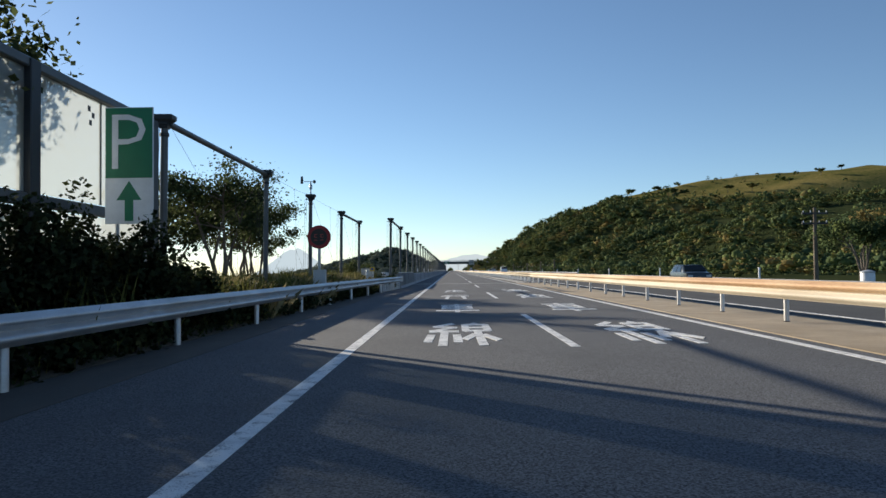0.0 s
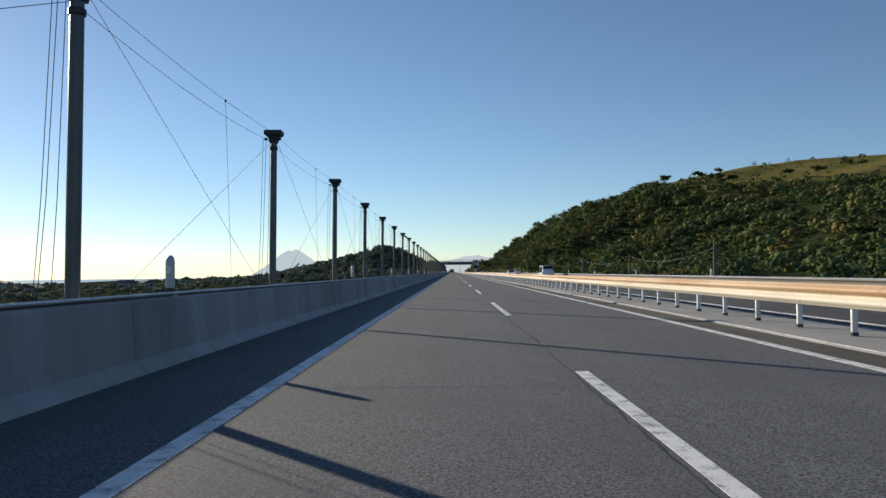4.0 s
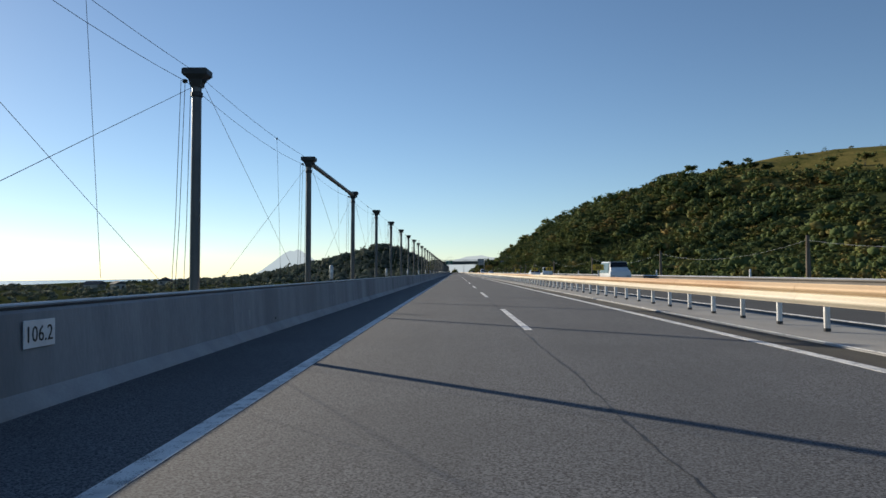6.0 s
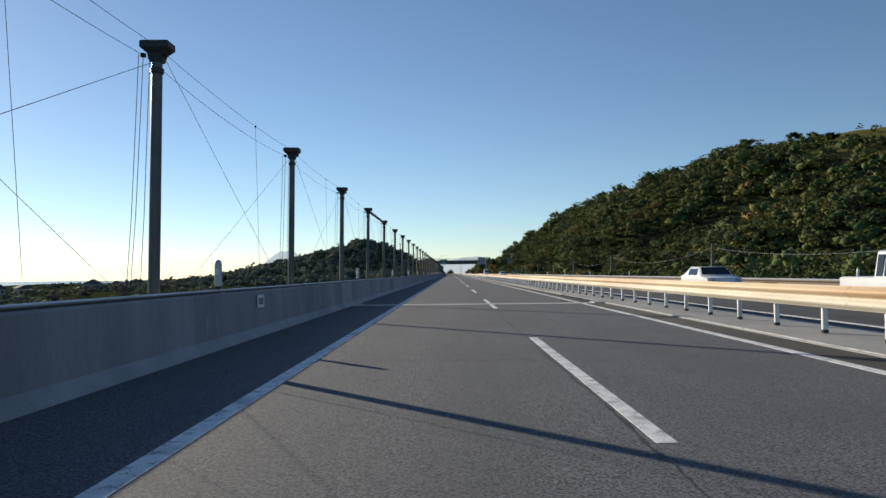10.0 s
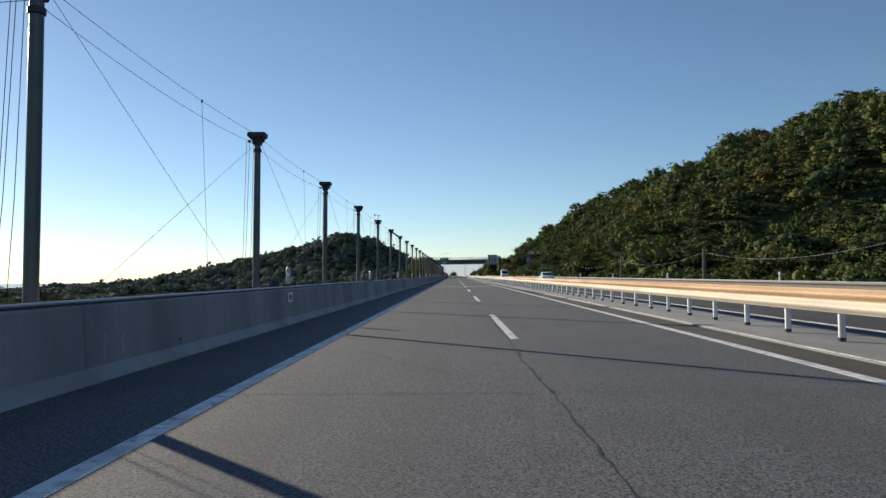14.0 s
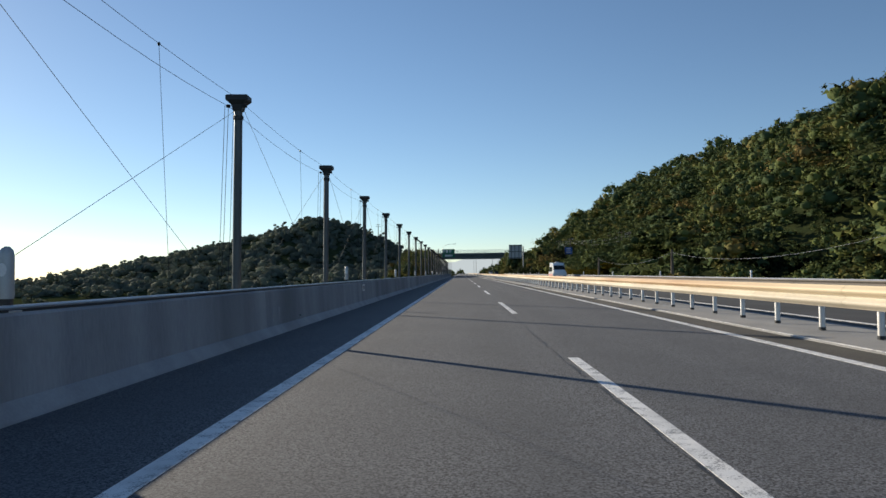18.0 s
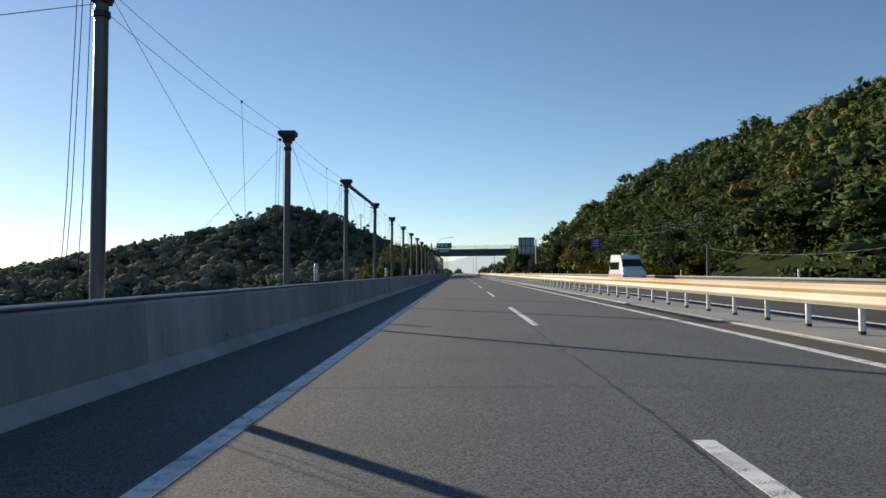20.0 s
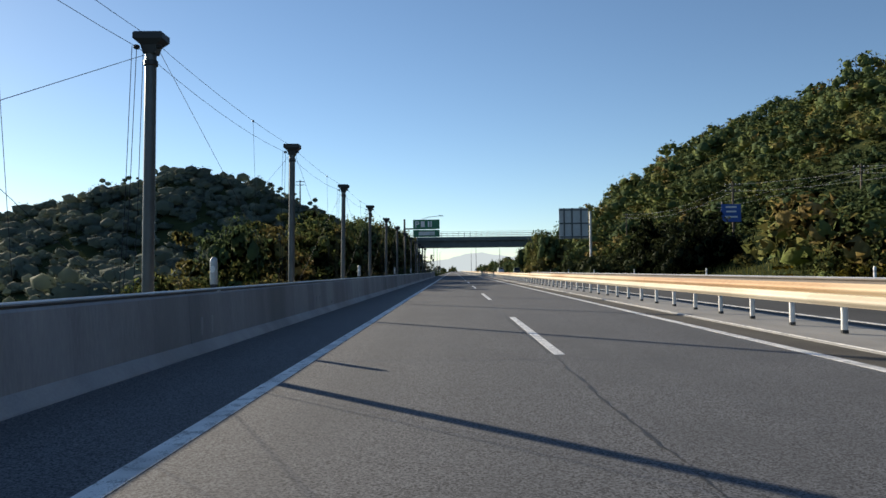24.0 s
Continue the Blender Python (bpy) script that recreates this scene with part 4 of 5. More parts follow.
    F = np.concatenate([np.arange(3 * sprays).reshape(-1, 3), np.concatenate(LF) + 3 * sprays])
    return np.concatenate([V] + LV), F, nn


KINDS = ("dome", "dome", "pine", "dome", "pine", "tall", "dome", "pine", "dome", "dome", "pine", "dome")


def woods(name, xs, ys, rad, mat, seed, label, sprays=300, tall=1.0, size=0.085, lift=0.45, kinds=KINDS, lump_size=0.64):
    """A wood of many crowns as one mesh."""
    rs = np.random.default_rng(seed)
    forms = [crown_form(rs, k, sprays, size, lump_size) for k in kinds]
    vs, fs, ns, n = [], [], [], 0
    zs = land(xs, ys)
    for i in range(len(xs)):
        v, f_, m_ = forms[rs.integers(0, len(forms))]
        a = rs.uniform(0, 2 * math.pi)
        ca, sa = math.cos(a), math.sin(a)
        r, up = rad[i], tall * rs.uniform(0.8, 1.25)
        vs.append(np.stack([v[:, 0] * ca - v[:, 1] * sa, v[:, 0] * sa + v[:, 1] * ca, v[:, 2] * up], 1) * r + (xs[i], ys[i], zs[i] + r * lift * up))
        ns.append(np.stack([m_[:, 0] * ca - m_[:, 1] * sa, m_[:, 0] * sa + m_[:, 1] * ca, m_[:, 2]], 1))
        fs.append(f_ + n)
        n += len(v)
    me_ = mesh_np(name, np.concatenate(vs), np.concatenate(fs), mat, np.concatenate(ns))
    return tagged(new(name, me_), label, "woods", kind="stuff")


def planted(seed, step, x0, x1, y0, y1, keep, r0, r1):
    """Places on an uneven grid, so that crowns close over the ground."""
    rs = np.random.default_rng(seed)
    x, y = np.meshgrid(np.arange(x0, x1, step), np.arange(y0, y1, step))
    x, y = x.ravel() + rs.uniform(-0.45, 0.45, x.size) * step, y.ravel() + rs.uniform(-0.45, 0.45, x.size) * step
    k = keep(x, y, rs)
    x, y = x[k], y[k]
    swell = 1 + 0.22 * np.sin(x * 0.21 + y * 0.13) * np.sin(y * 0.17 - x * 0.11 + 0.8)
    return x, y, (0.85 * r0 + (1.30 * r1 - 0.85 * r0) * rs.random(len(x)) ** 2.0) * swell


def scatter(seed, n, x0, x1, y0, y1, keep, r0, r1):
    rs = np.random.default_rng(seed)
    x, y = rs.uniform(x0, x1, n), rs.uniform(y0, y1, n)
    k = keep(x, y, rs)
    return x[k], y[k], rs.uniform(r0, r1, k.sum())


def on_slope(x, y, rs):
    """Slopes under the grassy top, and clear of the verge."""
    z = land(x, y)
    line = 49 - 6 * smooth01(470, 520, y) * smooth01(120, 145, x) + 2 * np.sin(y * 0.05) + 2 * np.sin(x * 0.06) - 8 * smooth01(480, 380, y) + np.where(x < 128, 40, 0) * smooth01(540, 590, y)
    clear = (np.sin(x * 0.071 + y * 0.043) + np.sin(y * 0.061 - x * 0.035 + 1.0) > 1.1) & (y < 470) & (z > 14) & (rs.random(len(x)) < 0.8)
    hit = (x > np.maximum(hill_foot(y) - np.where(y > 500, -2, 9), 19.5)) & (z < line) & ~clear | ((z >= line) & (rs.random(len(x)) < 0.03) & (x > 40))
    return hit & (x < 0.66 * y + 10)


HILL = "dense mixed green and brown woods on the hillside"
for i, (a, b_) in enumerate(((60, 250), (250, 400))):
    x, y, r = planted(20 + i, 5.6, 20, 300, a, b_, on_slope, 2.2, 5.0)
    woods("hill_woods", x, y, r, M_WOODS, 40 + i, HILL, 110, 0.85, 0.10, 0.4)
for i, (a, b_) in enumerate(((400, 500), (500, 610), (610, 720))):
    x, y, r = planted(22 + i, 4.2, 20, 90, a, b_, lambda x, y, rs: on_slope(x, y, rs) & (x < hill_foot(y) + 32), 1.9, 4.4)
    woods("hill_woods", x, y, r, M_WOODS, 42 + i, HILL, 360, 0.95, 0.072, 0.4, KINDS, 0.56)
    x, y, r = planted(122 + i, 4.6, 30, 125, a, b_, lambda x, y, rs: on_slope(x, y, rs) & (x >= hill_foot(y) + 32), 2.4, 5.0)
    woods("hill_woods", x, y, r, M_WOODS, 142 + i, HILL, 200, 0.9, 0.085, 0.4)
    x, y, r = planted(132 + i, 5.4, 125, 280, a, b_, on_slope, 2.2, 4.8)
    woods("ridge_woods", x, y, r, M_WOODS, 152 + i, "mixed woods high on the hillside", 120, 0.85, 0.095, 0.4)
x, y, r = planted(25, 6.0, 20, 150, 720, 905, on_slope, 2.9, 5.2)
woods("hill_woods", x, y, r, M_WOODS, 45, HILL, 140, 0.95, 0.095)
# finer woods at the foot of the hill
x, y, r = planted(27, 3.3, 19.5, 50, 410, 720, lambda x, y, rs: (x > np.interp(y, [410, 505, 545, 585, 597, 610, 648, 662], [46, 27, 21, 20.5, 28, 42, 44, 22])) & (x < hill_foot(y) + 3) & (rs.random(len(x)) < 0.8), 1.4, 2.9)
woods("foot_woods", x, y, r, M_WOODS, 47, "olive and green trees at the foot of the hill", 520, 1.05, 0.072, 0.5, KINDS, 0.5)
# shrubs and low trees along the far verge
x, y, r = scatter(31, 1100, 18.5, 40, 90, 760, lambda x, y, rs: (x < hill_foot(y) + 3) & ((y < 596) | (y > 652)) & (rs.random(len(x)) < np.interp(x, [18, 24, 40], [0.15, 0.6, 1.0])), 0.6, 1.5)
woods("verge_shrubs", x, y, r, M_WOODS, 61, "low green shrubs and small trees along the far verge", 80, 1.0, 0.14)
x, y, r = scatter(32, 1100, 45, 200, 30, 400, lambda x, y, rs: (x < hill_foot(y) + 2) & (x < 0.66 * y + 10), 1.5, 3.2)
woods("field_trees", x, y, r, M_WOODS, 62, "scattered trees in low fields below the hill", 40, 1.0, 0.12)
x, y, r = scatter(33, 150, 18.4, 24, 526, 585, lambda x, y, rs: rs.random(len(x)) < np.interp(y, [526, 560, 585], [1, 0.7, 0.3]), 0.9, 1.8)
woods("yellow_shrubs", x, y, r, M_GOLD, 63, "yellowing shrubs at the foot of the hill", 620, 0.85, 0.10, 0.45, KINDS, 0.45)
# dark clump beside the turning by the overpass
x, y, r = scatter(34, 70, 23.5, 30.0, 619, 642, lambda x, y, rs: x > 0, 1.7, 3.0)
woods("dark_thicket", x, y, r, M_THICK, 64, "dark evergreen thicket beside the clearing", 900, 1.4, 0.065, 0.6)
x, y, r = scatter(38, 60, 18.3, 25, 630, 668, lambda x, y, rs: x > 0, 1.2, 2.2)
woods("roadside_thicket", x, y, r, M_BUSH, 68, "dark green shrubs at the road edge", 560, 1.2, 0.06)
x, y, r = scatter(35, 110, 22, 44, 596, 652, lambda x, y, rs: (x - 18 > 0.62 * (y - 612) + 3) & (rs.random(len(x)) < 0.6), 0.5, 1.4)
woods("bank_shrubs", x, y, r, M_WOODS, 65, "low olive shrubs on the grassy bank", 420, 0.85, 0.11, 0.45, KINDS, 0.45)
x, y, r = scatter(36, 120, 17, 30, 690, 830, lambda x, y, rs: x > 0, 1.8, 3.4)
woods("verge_trees", x, y, r, M_WOODS, 66, "green trees round the overpass abutment", 320, 1.3, 0.085)
x, y, r = scatter(37, 40, 17.8, 23, 694, 728, lambda x, y, rs: x > 0, 1.8, 3.0)
woods("verge_trees", x, y, r, M_WOODS, 67, "green trees before the overpass abutment", 600, 2.3, 0.065, 0.55)
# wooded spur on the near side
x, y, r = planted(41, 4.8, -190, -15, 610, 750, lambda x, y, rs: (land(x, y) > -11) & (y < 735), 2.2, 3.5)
woods("spur_woods", x, y, r, M_WOODS_HAZE, 71, "shaded evergreen woods on a spur beside the road", 170, 0.8, 0.06, 0.05, ("dome", "low", "dome", "tall", "dome", "dome"), 0.92)
x, y, r = scatter(42, 150, -18, -9.4, 580, 740, lambda x, y, rs: rs.random(len(x)) < 0.8, 0.75, 1.05)
r = r * (np.interp(y, [572, 590, 620, 660, 700, 740], [3.0, 5.5, 7.8, 10.4, 11.5, 12.0]) - land(x, y)) / 2.55
woods("roadside_trees", x, y, r, M_WOODS, 72, "tall brown and green trees close behind the parapet", 1000, 1.5, 0.058, 0.6, KINDS, 0.5)
x, y, r = scatter(43, 130, -12, -5.6, 530, 640, lambda x, y, rs: rs.random(len(x)) < 0.6, 0.5, 1.05)
woods("roadside_shrubs", x, y, r, M_OLIVE, 73, "sunlit olive shrubs behind the parapet", 700, 0.9, 0.09, 0.45, KINDS, 0.45)
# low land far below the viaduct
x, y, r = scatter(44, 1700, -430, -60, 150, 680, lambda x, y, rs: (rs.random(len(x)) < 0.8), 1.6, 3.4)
woods("lowland_trees", x, y, r, M_WOODS_HAZE, 74, "dark trees on the coastal plain below the viaduct", 46, 0.9, 0.15, 0.45, ("low", "low", "low"), 0.8)


def house(x, y, w, dp, h, rot):
    z = land_at(x, y)
    o = thing("house", pose(x, y, z, 0, 0, rot), "distant pale house with a grey pitched roof", "house", "houses on the plain")
    part("wall", Shape().box(-w / 2, w / 2, -dp / 2, dp / 2, 0, h, 0.03), M_PLASTER, o)
    part("roof", Shape().extrude([(-w / 2 - 0.5, h), (0, h + w * 0.26), (w / 2 + 0.5, h), (w / 2 + 0.4, h - 0.15), (-w / 2 - 0.4, h - 0.15)], -dp / 2 - 0.5, dp / 2 + 0.5), M_ROOF, o)
    for s in (-1, 1):
        for k in (-0.25, 0.25):
            part("window", Shape().box(w * k - 0.6, w * k + 0.6, s * dp / 2 - 0.04, s * dp / 2 + 0.04, h * 0.35, h * 0.7), M_CARG, o)


rng = random.Random(11)
for i in range(20):
    house(rng.uniform(-360, -190), rng.uniform(260, 620), rng.uniform(6, 10), rng.uniform(8, 14), rng.uniform(2.6, 4), rng.uniform(0, 90))


def tree(x, y, z, height, spread, seed, label, leaf=0.16, n=2600, mat=None, stems=3, bare=0.35):
    """A tree with forked limbs and a loose crown of leaf sprays at the limbs' ends."""
    rs = np.random.default_rng(seed)
    r = random.Random(seed)
    t_ = thing("tree", (x, y, z), label, "tree", "trees beside the road")
    tips = []
    trunk, limbs = Shape(), Shape()
    for s in range(stems):
        a = 2 * math.pi * (s + r.random() * 0.6) / stems
        top = Vector((math.cos(a) * spread * 0.28, math.sin(a) * spread * 0.28, height * r.uniform(0.62, 0.75)))
        mid = Vector((math.cos(a + 0.6) * spread * 0.10, math.sin(a + 0.6) * spread * 0.10, height * bare))
        path = [Vector((0.08 * math.cos(a), 0.08 * math.sin(a), -0.3)), mid * 0.5 + Vector((0.1, 0, 0)), mid, top]
        trunk.tube(path, 0.1, 7, [0.10, 0.08, 0.065, 0.03])
        for q in range(6):
            k = r.uniform(0.25, 1.0)
            base = mid.lerp(top, k)
            aa = r.uniform(0, 2 * math.pi)
            ln = spread * r.uniform(0.25, 0.62) * (1.15 - 0.5 * k)
            end = base + Vector((math.cos(aa) * ln, math.sin(aa) * ln, height * r.uniform(0.04, 0.24)))
            limbs.tube([base, base.lerp(end, 0.5) + Vector((0, 0, 0.12)), end], 0.03, 5, [0.032, 0.02, 0.008])
            tips += [end, base.lerp(end, 0.65)]
        tips.append(top)
    part("trunk", trunk, M_BARK, t_, smooth=True)
    part("branchwork", limbs, M_BARK, t_, smooth=True)
    tp = np.array([v[:] for v in tips])
    w = rs.integers(0, len(tp), n)
    q = rs.normal(size=(n, 3)) * np.array([1, 1, 0.55]) * spread * rs.uniform(0.045, 0.10, (n, 1))
    V, F = leaf_cards(tp[w] + q, leaf * rs.uniform(0.5, 1.3, n), rs, 0.8)
    part("crown", mesh_np("crown", V, F, mat or M_TREE, outward(tp[w] + q, tp[w] * 0.7 + np.array((0, 0, height * 0.15)), rs, 0.5)), None, t_)
    return t_


ETREE = "airy dark-leaved tree with forked stems behind the poles"
tree(-10.0, 31.0, 0.2, 5.9, 4.6, 1, ETREE, 0.072, 11000, None, 4, 0.25)
tree(-10.6, 36.0, 0.1, 5.3, 4.2, 2, ETREE, 0.072, 11000, None, 4, 0.25)
tree(-11.2, 41.2, 0.1, 6.2, 3.2, 3, ETREE, 0.075, 12000, None, 5, 0.15)
tree(-13.0, 34.0, 0.0, 5.4, 4.6, 4, ETREE, 0.10, 5000)
tree(-9.8, 12.4, 0.2, 6.6, 4.3, 5, "tall dark tree behind the clear noise panels", 0.10, 6500)
tree(-9.8, 3.0, 0.2, 6.8, 4.8, 7, "tall dark tree behind the clear noise panels", 0.12, 5000)
tree(-9.4, 67.6, -1.6, 4.3, 3.0, 9, "low airy tree behind the parapet", 0.075, 4200)
tree(-9.8, 71.6, -1.8, 4.5, 3.2, 10, "low airy tree behind the parapet", 0.075, 4200)


tree(27.6, 51.5, 0.0, 5.4, 4.2, 12, "sunlit olive tree beyond the far road", 0.10, 6000, M_WOODS)
tree(31.0, 57.5, 0.0, 6.4, 5.0, 13, "sunlit olive tree beyond the far road", 0.10, 6000, M_WOODS)


def bush(x, y, z, r, h, seed, n=1500, leaf=0.08, mat=None, label="dense dark bush behind the guardrail"):
    rs = np.random.default_rng(seed)
    q = crown_points(rs, n, 12)[0] * np.array([r, r, h * 0.75])
    q[:, 2] = np.abs(q[:, 2] + h * 0.35)
    V, F = leaf_cards(q, leaf * rs.uniform(0.6, 1.4, n), rs, 0.8)
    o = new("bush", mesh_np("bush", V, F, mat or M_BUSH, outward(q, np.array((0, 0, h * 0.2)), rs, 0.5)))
    o.location = (x, y, z)
    return tagged(o, label, "bush", "bushes behind the guardrail")


rng = random.Random(21)
for i in range(26):
    y = -6 + i * 0.95
    bush(-6.3 + rng.uniform(-0.5, 0.4), y, 0.15, rng.uniform(0.8, 1.2), rng.uniform(2.3, 2.9) * float(np.interp(y, [-6, 9, 13, 16, 20], [1.1, 1.05, 0.95, 0.65, 0.4])), 200 + i, 2700, 0.058)
for i in range(34):
    yb_ = 17 + i * 0.95
    bush(float(np.interp(yb_, [15, 30, 50], [-6.0, -5.75, -5.45])) + rng.uniform(-0.25, 0.2), yb_, 0.05, 0.62, rng.uniform(0.7, 1.05), 240 + i, 1000, 0.052, None, "low weedy bush under the guardrail")

for i in range(62):
    yb_ = -5 + i * 0.94
    bush(float(np.interp(yb_, [-5, 14, 30, 46, 53], [-5.45, -5.4, -5.15, -4.65, -4.42])) + rng.uniform(-0.08, 0.08), yb_, 0.0, 0.5, rng.uniform(0.62, 0.88) * (1.0 if yb_ < 44 else 1.3), 300 + i, 600, 0.055, None, "low dark scrub growing under the guardrail")

for i in range(9):
    bush(-6.62 + rng.uniform(-0.08, 0.08), 10.5 + i * 0.85, 0.15, 0.8, rng.uniform(1.9, 2.3) * float(np.interp(i, [0, 4, 8], [1.0, 0.95, 0.6])), 400 + i, 2200, 0.055)

# weeds and dry grass on the bank
rs = np.random.default_rng(77)
n = 46000
bx_, by_ = rs.uniform(-10.5, -5.1, n), rs.uniform(-4, 54, n)
keep = (rs.random(n) < np.interp(by_, [-4, 14, 20, 66], [0.15, 0.3, 1, 1])) & (bx_ < np.interp(by_, [0, 30, 45, 52, 66], [-5.2, -5.2, -5.0, -4.6, -4.8]))
bx_, by_ = bx_[keep], by_[keep]
n = len(bx_)
hh = rs.uniform(0.22, 0.85, n) * (1 + 0.6 * np.sin(by_ * 0.9) * np.sin(bx_ * 1.3))
lx, ly = rs.normal(size=n) * 0.16, rs.normal(size=n) * 0.16
w = rs.uniform(0.004, 0.010, n)
an = rs.uniform(0, math.pi, n)
cx, cy = np.cos(an) * w, np.sin(an) * w
z0 = np.interp(-bx_, [4.5, 5.2, 6.2, 9, 14], [-0.05, 0.0, 0.24, 0.3, 0.15])
V = np.stack([np.stack([bx_ - cx, by_ - cy, z0], 1), np.stack([bx_ + cx, by_ + cy, z0], 1),
              np.stack([bx_ + lx * 0.5 + cx * 0.7, by_ + ly * 0.5 + cy * 0.7, z0 + hh * 0.6], 1), np.stack([bx_ + lx, by_ + ly, z0 + hh], 1)], 1).reshape(-1, 3)
tagged(new("weeds", mesh_np("weeds", V, np.arange(4 * n).reshape(n, 4), M_GRASS)), "dry yellow-green grass and weeds on the bank", "grass", kind="stuff")

# tall dry stalks among the weeds
rs = np.random.default_rng(78)
n = 9500
bx_, by_ = rs.uniform(-9.5, -5.0, n), rs.uniform(20, 52, n)
keep = rs.random(n) < np.clip(0.5 + 0.7 * np.sin(by_ * 0.7 + bx_), 0.05, 1)
bx_, by_ = bx_[keep], by_[keep]
n = len(bx_)
hh = rs.uniform(0.4, 0.95, n)
lx, ly = rs.normal(size=n) * 0.22 + 0.1, rs.normal(size=n) * 0.22
an = rs.uniform(0, math.pi, n)
cx, cy = np.cos(an) * 0.0045, np.sin(an) * 0.0045
z0 = np.interp(-bx_, [4.5, 5.2, 6.2, 9, 14], [-0.05, 0.0, 0.24, 0.3, 0.15])
V = np.stack([np.stack([bx_ - cx, by_ - cy, z0], 1), np.stack([bx_ + cx, by_ + cy, z0], 1),
              np.stack([bx_ + lx * 0.35 + cx, by_ + ly * 0.35 + cy, z0 + hh * 0.7], 1), np.stack([bx_ + lx, by_ + ly, z0 + hh], 1)], 1).reshape(-1, 3)
tagged(new("dry_grass", mesh_np("dry_grass", V, np.arange(4 * n).reshape(n, 4), M_STRAW)), "tall reddish dry grass stalks on the bank", "grass", kind="stuff")
copy_thing(d, Matrix.Translation((-4.78, 39.2, 0.72)))

# ---- noise panels before the poles ----
nf = thing("noise_barrier", (EX, 0, 0.1), "clear noise barrier panels in dark steel frames", "noise barrier")
for y in (-9.5, -2.5, 5.0, 12.3, 17.0):
    part("post", Shape().box(-0.12, 0.12, y - 0.14, y + 0.14, -0.3, 4.50, 0.015), M_DARK, nf)
part("top_beam", Shape().box(-0.09, 0.09, -9.5, 17.0, 4.36, 4.52, 0.02), M_POLE, nf)
part("mid_beam", Shape().box(-0.07, 0.07, -9.5, 16.9, 2.20, 2.40, 0.02), M_POLE, nf)
for a, b_ in ((-9.35, -2.65), (-2.35, 4.85), (5.15, 12.15), (12.45, 16.85)):
    g = part("pane", Shape().box(-0.008, 0.008, a, b_, 2.42, 4.35), M_GLASS, nf, "milky see-through pane")
    part("pane", Shape().box(-0.008, 0.008, a, b_, 0.1, 2.18), M_GLASS, nf)
    part("mullion", Shape().box(-0.02, 0.02, (a + b_) / 2 - 0.015, (a + b_) / 2 + 0.015, 2.42, 4.35), M_POLE, nf)
    for dy, dz in ((-0.5, 4.1), (-0.35, 4.0), (-0.45, 3.85)):
        part("sticker", Shape().box(0.010, 0.013, (a + b_) / 2 + dy, (a + b_) / 2 + dy + 0.10, dz, dz + 0.10), M_DARK, nf)

# ---- signs ----
ps = thing("parking_sign", pose(-6.25, 14.2, 0.27) @ Matrix.Diagonal((0.71, 1, 0.76, 1)), "green and white parking sign with an upward arrow", "road sign")
part("board", Shape().box(-0.62, 0.62, -0.015, 0.015, 2.45, 5.25, 0.006), M_WHITE, ps)
part("green_field", Shape().box(-0.60, 0.60, -0.022, -0.016, 3.55, 5.23), M_GREEN, ps, "green upper field")
o = part("letter", lettering("P", M_WHITE, "letter", (0.86, 1.30), -0.012, 0.004), None, ps)
o.matrix_basis = pose(0, -0.028, 4.42, 90, 0, 0)
part("arrow", Shape().loft([[(0, d, 3.48), (-0.32, d, 3.02), (-0.11, d, 3.02), (-0.11, d, 2.52), (0.11, d, 2.52), (0.11, d, 3.02), (0.32, d, 3.02)] for d in (-0.022, -0.016)]), M_GREEN, ps)
for s in (-0.35, 0.35):
    part("post", Shape().turned([(0.045, -0.4), (0.045, 5.1)], 10, (s, 0.07, 0)), M_GALV, ps, smooth=True)

sp = thing("speed_sign", (-5.13, 27.2, 0.05), "dark red round speed display on a grey post", "road sign")
part("ring", Shape().loft([[(0.42 * k * math.cos(a), d, 2.42 + 0.42 * k * math.sin(a)) for a in (2 * math.pi * j / 28 for j in range(28))] for k, d in ((1, 0.06), (1, 0), (0.97, -0.012))]), M_RED, sp)
part("face", Shape().loft([[(0.30 * math.cos(a), d, 2.42 + 0.30 * math.sin(a)) for a in (2 * math.pi * j / 24 for j in range(24))] for d in (-0.013, -0.018)]), M_LED, sp)
for s in (-0.16, 0.06):
    for k in range(3):
        part("led_bar", Shape().box(s, s + 0.10, -0.022, -0.018, 2.30 + 0.10 * k, 2.32 + 0.10 * k), M_LEDON, sp)
    part("led_bar", Shape().box(s, s + 0.02, -0.022, -0.018, 2.40, 2.52), M_LEDON, sp)
part("post", Shape().turned([(0.055, -0.3), (0.055, 2.1)], 10, (0, 0.06, 0)), M_GALV, sp, smooth=True)
part("control_box", Shape().box(-0.22, 0.22, 0.0, 0.28, 0.55, 1.25, 0.02), M_ALU, sp)

cb = thing("control_cabinet", (-5.55, 46.2, 0.1), "pale grey roadside cabinet among weeds", "cabinet")
part("body", Shape().box(-0.36, 0.36, -0.26, 0.26, 0, 1.28, 0.02), M_POSTW, cb)
part("roof", Shape().box(-0.38, 0.38, -0.28, 0.28, 1.30, 1.325, 0.008), M_ALU, cb)
for s in (-0.3, 0.3):
    part("hinge", Shape().box(s - 0.03, s + 0.03, -0.05, 0.05, 1.27, 1.30), M_DARK, cb)
part("door", Shape().box(-0.33, 0.33, -0.275, -0.262, 0.06, 1.22), M_POSTW, cb)
ys_ = thing("phone_sign", (-5.15, 45.2, 0.0), "yellow sign with a blue square on two posts", "road sign")
part("board", Shape().box(-0.14, 0.14, -0.012, 0.012, 1.22, 1.48, 0.005), M_YELLOW, ys_)
